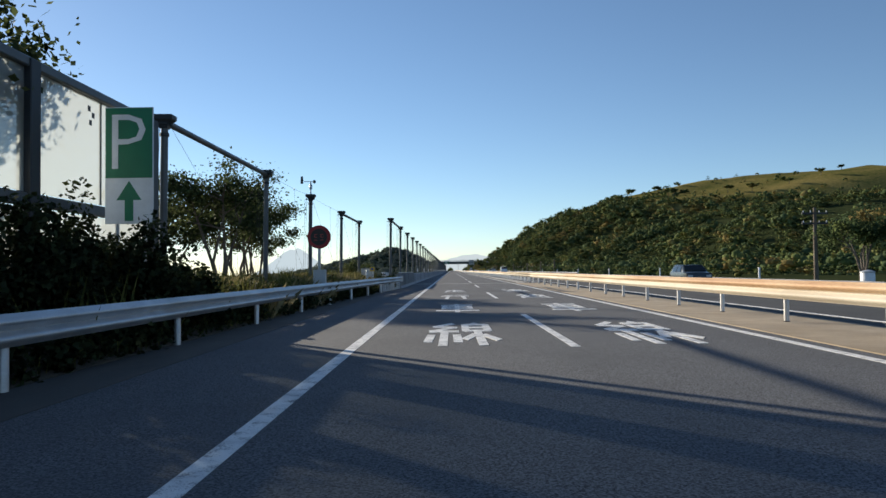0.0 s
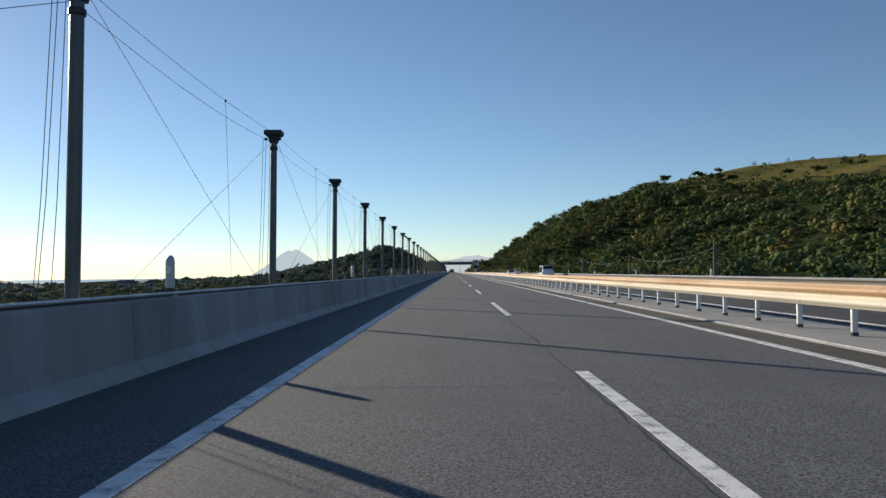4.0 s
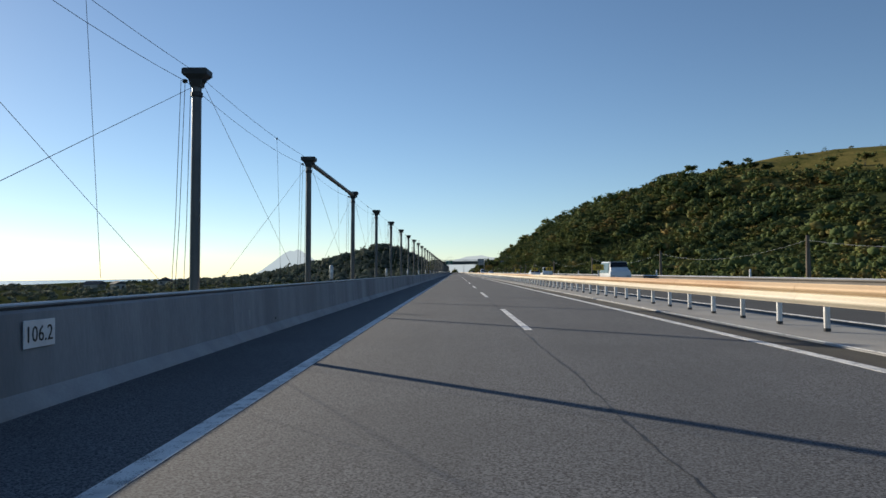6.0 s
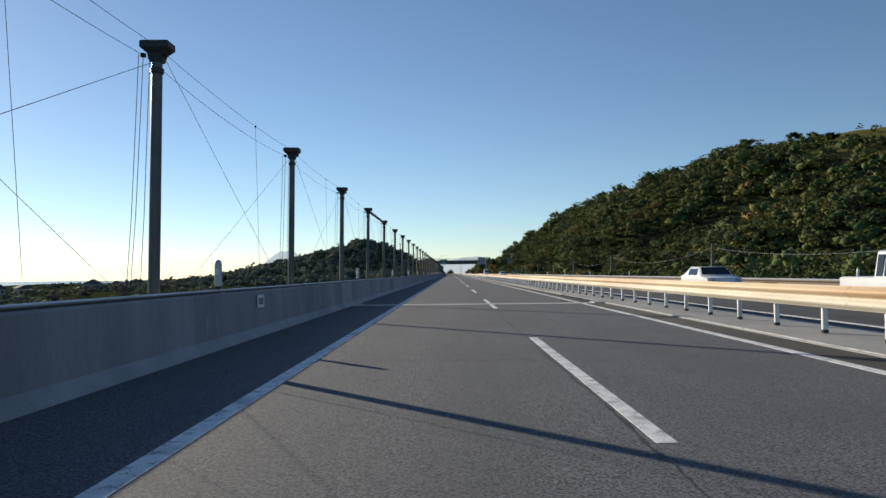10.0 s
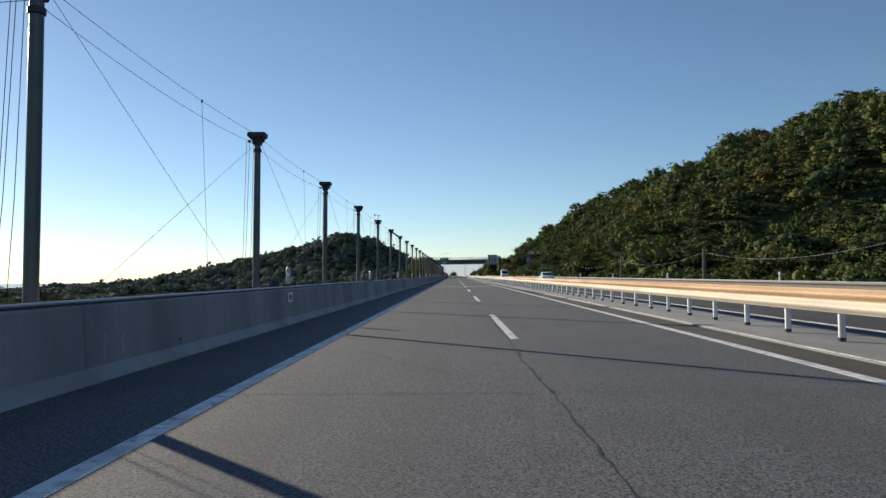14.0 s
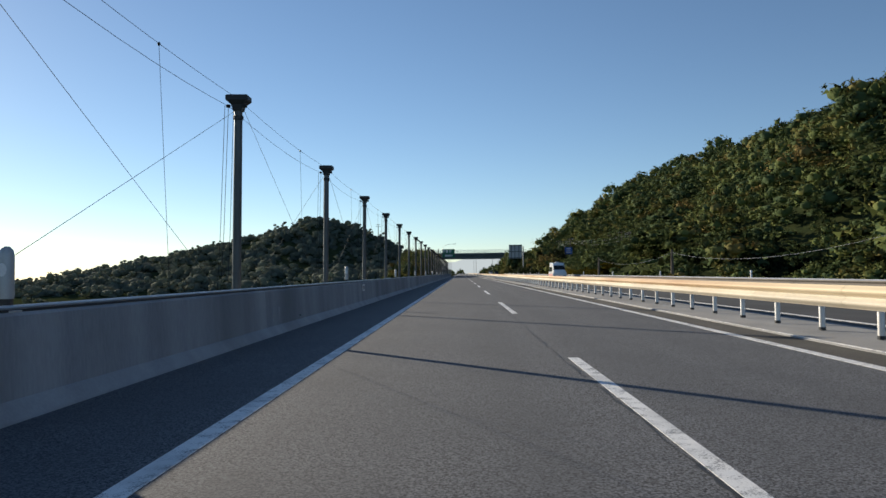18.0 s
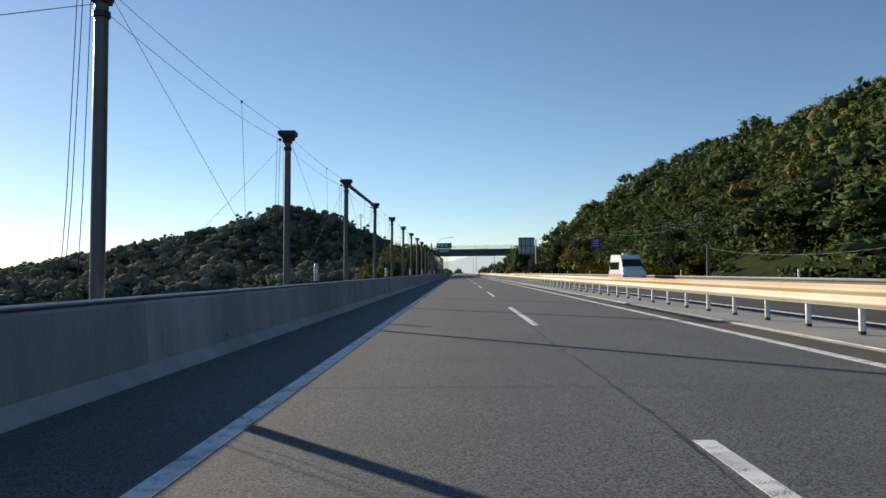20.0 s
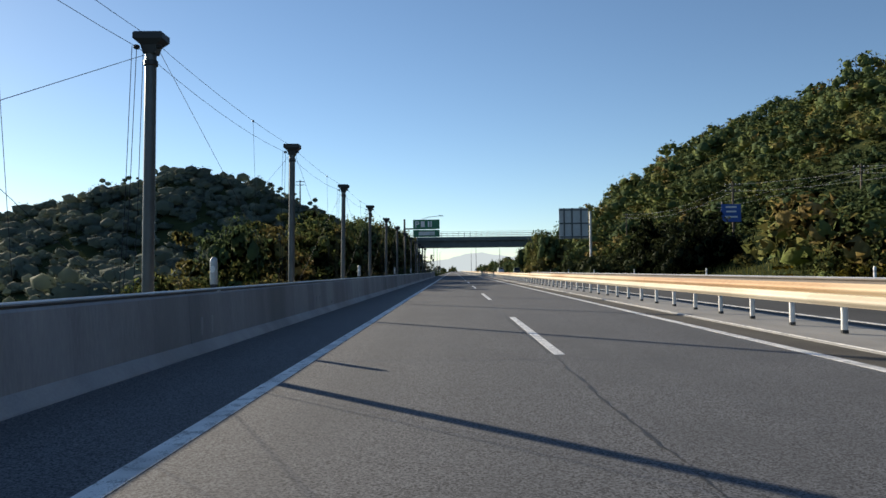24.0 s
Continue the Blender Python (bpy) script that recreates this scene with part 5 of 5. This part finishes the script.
part("symbol", Shape().box(-0.065, 0.065, -0.018, -0.012, 1.29, 1.42), M_BLUE, ys_)
for s in (-0.04, 0.04):
    part("post", Shape().turned([(0.018, -0.3), (0.018, 1.3)], 8, (s, 0.035, 0)), M_GALV, ys_)
kp = thing("distance_sign", (-4.75, 49.3, 0.17), "small white distance board on a post", "road sign")
part("board", Shape().box(-0.25, 0.25, -0.01, 0.01, 0.74, 0.97, 0.004), M_WHITE, kp)
o = part("digits", lettering("106.1", M_BLACK, "digits", (0.42, 0.15), 0.01, 0.002), None, kp)
o.matrix_basis = pose(0, -0.013, 0.85, 90, 0, 0)
part("post", Shape().turned([(0.03, -0.4), (0.03, 0.9)], 8, (0, 0.04, 0)), M_GALV, kp)
wb = thing("white_tank", (17.6, 33.0, -0.2), "small white round tank beyond the far barrier", "tank")
part("body", Shape().turned([(0.27, 0), (0.29, 0.05), (0.29, 1.08), (0.27, 1.12)], 18), M_WHITE, wb, smooth=True)
part("lid", Shape().turned([(0.30, 1.12), (0.30, 1.17), (0.10, 1.24), (0.0, 1.25)], 18), M_ALU, wb, smooth=True)


def speed_board(x, y, paint=None, figures="", bars=0, label="small yellow board with black figures on a post in the median"):
    s = thing("speed_board", (x, y, 0.05), label, "road sign", "low boards in the median")
    part("post", Shape().turned([(0.03, -0.2), (0.03, 1.44)], 10, (0, 0.04, 0)), M_GALV, s)
    part("board", Shape().box(-0.285, 0.285, -0.012, 0.012, 1.19, 1.48, 0.006), paint or M_YELLOW, s)
    if figures:
        o = part("figures", lettering(figures, M_BLACK, "figures", (0.32, 0.20), 0.02, 0.004), None, s)
        o.matrix_basis = pose(0, -0.016, 1.335, 90, 0, 0)
    for k in range(bars):
        part("bar", Shape().box(-0.14 + 0.17 * k, -0.03 + 0.17 * k, -0.016, -0.012, 1.24, 1.43), M_BLACK, s)


speed_board(7.4, 175.4, None, "30")
for yb_ in (195.2, 205.9, 225.2):
    speed_board(7.4, yb_, None, "", 2)
speed_board(7.4, 314.0, M_DECK, label="plain dark grey board on a post in the median")


def utility_pole(x, y, h, label="slim wooden utility pole with crossarms", base=None, arms=(0.4, 1.1)):
    z = land_at(x, y) if base is None else base
    u = thing("utility_pole", (x, y, z), label, "utility pole", "utility poles on the hillside")
    part("shaft", Shape().turned([(0.16, -0.8), (0.15, h * 0.5), (0.10, h)], 10), M_BARK, u, smooth=True)
    for k in arms:
        part("crossarm", Shape().box(-0.9, 0.9, -0.05, 0.05, h - k - 0.06, h - k + 0.06), M_DARK, u)
        for s in (-0.8, -0.3, 0.3, 0.8):
            part("insulator", Shape().turned([(0.03, 0), (0.05, 0.05), (0.03, 0.14)], 6, (s, 0, h - k + 0.06)), M_WHITE, u)
    return (x, y, z + h - 0.3)


def cable(a, b_, sag, label="thin sagging power cable", thick=0.008):
    c = Shape()
    pts_ = [(a[0] + (b_[0] - a[0]) * k / 10, a[1] + (b_[1] - a[1]) * k / 10, a[2] + (b_[2] - a[2]) * k / 10 - sag * 4 * k / 10 * (1 - k / 10)) for k in range(11)]
    c.tube(pts_, thick, 4)
    tagged(part("power_cable", c, M_GALV), label, "cable", "power cables")


def to_height(x, y, top):
    return utility_pole(x, y, top - land_at(x, y))


tops = [to_height(34, 560, 9.2), to_height(47, 627, 13.0), to_height(40, 712, 14.0), to_height(31.9, 626, 11.0)]
for a, b_ in ((0, 1), (1, 2), (0, 3), (3, 2)):
    for d in (0.3,):
        for dz in (0, -0.8):
            cable((tops[a][0] + d, tops[a][1], tops[a][2] + dz), (tops[b_][0] + d, tops[b_][1], tops[b_][2] + dz), 1.2)
utility_pole(25.0, 52.5, 5.4)
utility_pole(-32.0, 696, 20.7 - land_at(-32.0, 696), "tall utility mast on the wooded spur")
low = [utility_pole(20.5 + 1.5 * math.sin(k), 150 + 33 * k, 3.4, "short wooden post carrying a slack cable", None, ()) for k in range(0, 12)]
for a, b_ in zip(low[:-1], low[1:]):
    cable(a, b_, 0.9, "slack grey cable along the far verge", 0.008)

bs = thing("blue_sign", (31.1, 624.5, land_at(31.1, 624.5)), "blue direction sign on a dark post", "road sign")
zz = land_at(31.1, 624.5)
part("post", Shape().turned([(0.14, -1), (0.12, 8.6 - zz)], 10, (-0.9, 0.15, 0)), M_DARK, bs)
part("board", Shape().box(-1.1, 1.1, -0.04, 0.04, 6.3 - zz, 8.3 - zz, 0.03), M_BLUE, bs)
for k, w_ in ((0.5, 0.7), (1.1, 0.55), (1.6, 0.6)):
    part("bar", Shape().box(-w_, w_, -0.05, -0.04, 6.3 - zz + k, 6.3 - zz + k + 0.18), M_WHITE, bs)

# back of the sign for the other direction
sb = thing("gantry_sign", pose(17.7, 650, -0.3) @ Matrix.Diagonal((0.82, 1, 0.86, 1)), "grey back of a large road sign on a steel column", "road sign")
part("board", Shape().box(-2.6, 2.6, -0.05, 0.05, 7.0, 12.2, 0.03), M_ALU, sb, "pale metal back")
for k in (7.3, 9.6, 11.9):
    part("cross_rib", Shape().box(-2.6, 2.6, -0.17, -0.05, k - 0.12, k + 0.12), M_POLE, sb)
for k in (-1.7, -0.3, 1.3):
    part("upright_rib", Shape().box(k - 0.13, k + 0.13, -0.26, -0.171, 7.0, 12.2), M_POLE, sb)
part("column", Shape().turned([(0.24, -0.5), (0.22, 11.6)], 14, (3.0, 0, 0)), M_GALV, sb, smooth=True)
part("arm", Shape().box(-2.2, 3.0, 0.06, 0.30, 9.4, 9.65), M_GALV, sb)

gs = thing("green_sign", (-4.1, 656, 0), "green overhead parking sign with white lettering", "road sign")
part("column", Shape().turned([(0.17, -0.8), (0.15, 9.3)], 12, (-3.4, 0.2, 0)), M_POLE, gs, smooth=True)
part("arm", Shape().box(-3.4, 1.6, 0.10, 0.26, 7.7, 7.9), M_POLE, gs)
part("board", Shape().box(-2.05, 2.05, -0.03, 0.03, 7.75, 9.2, 0.02), M_GREEN, gs)
part("lower_board", Shape().box(-2.05, 2.05, -0.03, 0.03, 6.5, 7.6, 0.02), M_GREEN, gs)
o = part("letter", lettering("P", M_WHITE, "letter", (0.65, 0.95), 0.02, 0.004), None, gs)
o.matrix_basis = pose(-1.4, -0.036, 8.48, 90, 0, 0)
for k, w_ in ((-0.55, 0.30), (0.35, 0.12), (0.75, 0.10)):
    part("bar", Shape().box(k - w_, k + w_, -0.037, -0.031, 8.05, 8.95), M_WHITE, gs)
part("panel", Shape().box(-1.2, 1.3, -0.037, -0.031, 6.75, 7.35), M_POSTW, gs)

lp = thing("street_lamp", (-7.2, 690, 0), "tall grey street lamp with a curved arm", "street lamp")
part("column", Shape().turned([(0.13, -0.8), (0.08, 9.5)], 10), M_GALV, lp, smooth=True)
part("arm", Shape().tube([(0, 0, 9.4), (0.25, 0, 10.6), (1.0, 0, 11.6), (2.4, 0, 12.1), (4.6, 0, 12.3)], 0.055, 8), M_GALV, lp, smooth=True)
part("lamp_head", Shape().box(4.4, 5.3, -0.14, 0.14, 12.24, 12.40, 0.03), M_ALU, lp)

# ---- overpass ----
ov = thing("overpass", (0, 735, 0), "dark green steel overpass with a white railing across the motorway", "bridge")
for dy in (-3.2, 0, 3.2):
    part("girder", Shape().extrude([(-0.28, 7.3), (0.28, 7.3), (0.28, 7.42), (0.05, 7.45), (0.05, 8.95), (0.28, 9.0), (0.28, 9.1), (-0.28, 9.1), (-0.28, 9.0), (-0.05, 8.95), (-0.05, 7.45), (-0.28, 7.42)], -24, 24), M_DECK, ov).matrix_basis = pose(0, dy, 0, 0, 0, 90)
part("deck", Shape().box(-26, 26, -4.1, 4.1, 9.1, 9.55, 0.03), M_CONC, ov)
for dy in (-4.15, 4.15):
    part("fascia", Shape().box(-26, 26, dy - 0.08, dy + 0.08, 8.95, 9.85, 0.02), M_DECK, ov)
    for k in (10.25, 10.75, 11.25):
        part("rail_bar", Shape().box(-26, 26, dy - 0.03, dy + 0.03, k - 0.03, k + 0.03), M_POSTW, ov)
    for x in np.arange(-25.5, 26, 1.5):
        part("rail_post", Shape().box(x - 0.04, x + 0.04, dy - 0.04, dy + 0.04, 9.85, 11.28), M_POSTW, ov)
for s, x in ((-1, -14.0), (1, 25.5)):
    part("abutment", Shape().box(x - 1.2, x + 1.2, -4.4, 4.4, -1, 7.28, 0.05), M_CONC, ov)


# ---- vehicles on the opposite carriageway ----
def vehicle(kind_, x, y, paint, label):
    """Loft of a body along its length, with glazing, lamps and wheels; the nose points back along the road."""
    prof = {"camper": [(-2.7, 0.5, 1.0), (-2.62, 0.42, 1.22), (-2.1, 0.42, 1.50), (-1.5, 0.42, 2.22), (-1.1, 0.42, 2.55), (2.5, 0.42, 2.62), (2.65, 0.5, 2.45)],
            "hatch": [(-1.98, 0.45, 0.70), (-1.92, 0.36, 0.86), (-1.55, 0.34, 0.98), (-1.05, 0.34, 1.06), (-0.25, 0.34, 1.47), (0.5, 0.34, 1.54), (1.35, 0.34, 1.46), (1.78, 0.36, 1.05), (1.95, 0.45, 0.85)],
            "van": [(-2.3, 0.55, 0.95), (-2.25, 0.45, 1.15), (-1.75, 0.42, 1.45), (-1.35, 0.42, 1.98), (2.2, 0.42, 2.02), (2.3, 0.5, 1.9)],
            "truck": [(-1.68, 0.5, 1.05), (-1.62, 0.42, 1.25), (-1.25, 0.42, 1.78), (-0.35, 0.42, 1.80), (-0.30, 0.42, 0.98), (1.70, 0.42, 0.98)],
            "compact": [(-1.65, 0.42, 0.80), (-1.58, 0.38, 0.94), (-0.95, 0.36, 1.02), (-0.45, 0.36, 1.40), (1.15, 0.36, 1.42), (1.55, 0.38, 1.0), (1.65, 0.42, 0.95)],
            "sedan": [(-2.2, 0.45, 0.72), (-2.1, 0.38, 0.86), (-1.0, 0.36, 0.98), (-0.35, 0.36, 1.44), (1.05, 0.36, 1.45), (1.85, 0.36, 1.05), (2.2, 0.42, 0.98)],
            "pickup": [(-2.4, 0.6, 1.0), (-2.35, 0.5, 1.12), (-1.1, 0.48, 1.18), (-0.55, 0.48, 1.75), (0.6, 0.48, 1.76), (0.7, 0.48, 1.2), (2.4, 0.5, 1.2)]}[kind_]
    hw = {"truck": 0.74, "compact": 0.74, "camper": 0.98}.get(kind_, 0.88)
    v = thing("car", (x, y, -0.02), label, "car", "cars on the opposite road")
    rings = []
    for yy, zb, zt in prof:
        t_ = 0.80 if zt > 1.3 else 0.95
        zm = min(zt - 0.03, 0.95)
        rings.append([(-hw * 0.94, yy, zb), (hw * 0.94, yy, zb), (hw, yy, zb + 0.15), (hw, yy, zm), (hw * t_, yy, zt - 0.04), (hw * t_ * 0.9, yy, zt),
                      (-hw * t_ * 0.9, yy, zt), (-hw * t_, yy, zt - 0.04), (-hw, yy, zm), (-hw, yy, zb + 0.15)])
    part("body", Shape().loft(rings), paint, v, smooth=True)
    i = max(range(len(prof) - 1), key=lambda q: prof[q + 1][2] - prof[q][2])
    (ya, _, za), (yb, _, zb_) = prof[i], prof[i + 1]
    sh = Shape()
    w0, w1 = hw * 0.86, hw * 0.72
    p0, p1 = 0.10, 0.90
    A = (ya + (yb - ya) * p0 - 0.03, za + (zb_ - za) * p0 + 0.02)
    B = (ya + (yb - ya) * p1 - 0.03, za + (zb_ - za) * p1 + 0.02)
    sh.add([(-w0, A[0], A[1]), (w0, A[0], A[1]), (w1, B[0], B[1]), (-w1, B[0], B[1]), (-w0, A[0] + 0.03, A[1] - 0.03), (w0, A[0] + 0.03, A[1] - 0.03), (w1, B[0] + 0.03, B[1] - 0.03), (-w1, B[0] + 0.03, B[1] - 0.03)],
           [(0, 1, 2, 3), (7, 6, 5, 4), (0, 4, 5, 1), (2, 6, 7, 3), (1, 5, 6, 2), (3, 7, 4, 0)])
    part("windscreen", sh, M_CARG, v)
    top = max(p[2] for p in prof)
    ends = [p[0] for p in prof if p[2] > top - 0.1]
    for s in (-1, 1):
        x0 = s * hw * 0.99
        x1 = s * hw * 0.84
        y0_, y1_ = min(ends) + 0.05, max(ends) - 0.1
        low, high = (1.32, 1.95) if kind_ == "camper" else (1.0, top - 0.12)
        tilt = (x1 - x0) / (top - 1.0)
        x0, x1 = x0 + tilt * (low - 1.0), x0 + tilt * (high - 1.0) if kind_ == "camper" else x1
        ym = (y0_ + y1_) / 2
        for u0, u1 in ((y0_, ym - 0.05), (ym + 0.05, y1_)):
            part("side_window", Shape().add([(x0, u0 - 0.15 if u0 == y0_ else u0, low), (x0, u1, low), (x1, u1, high), (x1, u0, high), (x0 + s * 0.015, u0, low), (x0 + s * 0.015, u1, low), (x1 + s * 0.02, u1, high), (x1 + s * 0.02, u0, high)],
                                            [(0, 1, 2, 3), (4, 5, 6, 7), (0, 1, 5, 4), (1, 2, 6, 5), (2, 3, 7, 6), (3, 0, 4, 7)]), M_CARG, v)
        part("headlight", Shape().box(s * hw * 0.72 - 0.14, s * hw * 0.72 + 0.14, prof[0][0] - 0.03, prof[0][0] + 0.08, 0.66, 0.82, 0.02), M_ALU, v)
        for yw in (prof[0][0] + 0.85, prof[-1][0] - 0.75):
            wh = part("wheel", Shape().loft([[(s * hw - s * d_, yw + r_ * math.cos(a), 0.31 + r_ * math.sin(a)) for a in (2 * math.pi * j / 18 for j in range(18))] for r_, d_ in ((0.27, 0.0), (0.31, 0.03), (0.31, 0.18), (0.26, 0.2))]), M_TYRE, v)
            part("rim", Shape().loft([[(s * hw + s * d_, yw + r_ * math.cos(a), 0.31 + r_ * math.sin(a)) for a in (2 * math.pi * j / 14 for j in range(14))] for r_, d_ in ((0.19, -0.01), (0.17, 0.012))]), M_ALU, wh)
    if kind_ == "camper":
        for sd in (-1, 1):
            part("side_stripe", Shape().box(min(sd * hw, sd * (hw + 0.012)), max(sd * hw, sd * (hw + 0.012)), -2.1, 2.5, 0.60, 0.98), M_PINK, v, "faded pink lower band")
        part("roof_vent", Shape().box(-0.25, 0.25, 0.3, 0.8, 2.60, 2.74, 0.03), M_POSTW, v)
    part("bumper", Shape().box(-hw * 0.96, hw * 0.96, prof[0][0] - 0.06, prof[0][0] + 0.1, 0.32, 0.58, 0.03), M_DARK, v)
    part("plate", Shape().box(-0.17, 0.17, prof[0][0] - 0.075, prof[0][0] - 0.06, 0.40, 0.54), M_WHITE, v)


vehicle("compact", 14.0, 45.5, M_CARD, "small dark grey car on the opposite carriageway")
vehicle("van", 14.0, 202.1, M_CARW, "white boxy van on the opposite carriageway")
vehicle("truck", 14.0, 250.9, M_CARW, "small white cab truck on the opposite carriageway")
vehicle("sedan", 14.0, 267.3, M_CARW, "white sedan on the opposite carriageway")
vehicle("hatch", 14.0, 427.1, M_CARW, "white hatchback on the opposite carriageway")
vehicle("camper", 14.0, 518.5, M_CARW, "white high-roofed camper van with a pink lower side")
# umbrella-shaped pines on the ridge
for i, (x, y, h, w) in enumerate(((140.5, 575, 8.6, 6.6), (133, 597, 6.5, 5.2), (150, 570, 4.0, 3.2), (158, 565, 7.5, 5.4), (164, 556, 7.0, 5.0), (165, 546, 7.6, 5.6), (171, 540, 6.6, 5.0),
                                  (199, 531, 7.0, 6.4), (211, 518, 7.5, 6.8), (238, 520, 5.0, 4.0), (268, 535, 6.0, 5.2), (293, 554, 4.0, 3.6))):
    tree(x, y, land_at(x, y), h, w, 300 + i, "spreading dark pine on the grassy ridge of the hill", 0.34, 3200, M_WOODS, 3, 0.42)

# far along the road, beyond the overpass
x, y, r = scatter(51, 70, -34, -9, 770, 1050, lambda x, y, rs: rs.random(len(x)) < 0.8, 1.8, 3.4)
woods("far_trees", x, y, r, M_WOODS_HAZE, 81, "roadside trees beyond the overpass", 220, 1.3, 0.085)
x, y, r = scatter(52, 90, 18, 44, 900, 1250, lambda x, y, rs: rs.random(len(x)) < 0.8, 2.0, 3.6)
woods("far_trees", x, y, r, M_WOODS, 82, "roadside trees beyond the overpass", 220, 1.3, 0.085)
x, y, r = scatter(53, 26, -22, 4, 1560, 1600, lambda x, y, rs: x > -50, 3.0, 5.0)
woods("far_trees", x, y, r, M_WOODS, 83, "clump of trees where the road ends in the distance", 220, 1.2, 0.085)
for i, (x, y) in enumerate(((-6.5, 790), (-6.5, 840), (-6.5, 900), (8.0, 800), (8.0, 870), (17.5, 820))):
    copy_thing(lp, Matrix.Translation((x, y, 0)))
vehicle("van", 14.0, 760.0, M_CARW, "white van far along the opposite carriageway")
vehicle("truck", 14.0, 705.0, M_CARD, "dark small truck far along the opposite carriageway")
# grassy slope with a lane beside the thicket
rs = np.random.default_rng(91)
n = 15000
gx_, gy_ = rs.uniform(19, 46, n), rs.uniform(556, 655, n)
gz_ = land(gx_, gy_)
hh = rs.uniform(0.25, 0.7, n)
an = rs.uniform(0, math.pi, n)
cx, cy = np.cos(an) * 0.05, np.sin(an) * 0.05
V = np.stack([np.stack([gx_ - cx, gy_ - cy, gz_ - 0.1], 1), np.stack([gx_ + cx, gy_ + cy, gz_ - 0.1], 1),
              np.stack([gx_ + rs.normal(size=n) * 0.15, gy_ + rs.normal(size=n) * 0.15, gz_ + hh], 1)], 1).reshape(-1, 3)
tagged(new("slope_grass", mesh_np("slope_grass", V, np.arange(3 * n).reshape(n, 3), M_GRASS)), "dry olive grass on a small slope by the road", "grass", kind="stuff")
lane_pts = [(35.5 + k * 0.75, 632 - k * 1.4) for k in range(12)]
lane = Shape().loft([[(x - 0.12, y - 0.07, 2.5 - 0.5), (x - 0.12, y - 0.07, 2.95 - 0.02 * i), (x + 0.12, y + 0.07, 2.95 - 0.02 * i), (x + 0.12, y + 0.07, 2.0)] for i, (x, y) in enumerate(lane_pts)])
tagged(part("lane_kerb", lane, M_BAND), "pale low kerb of a lane on the grassy bank", "kerb", kind="structure")
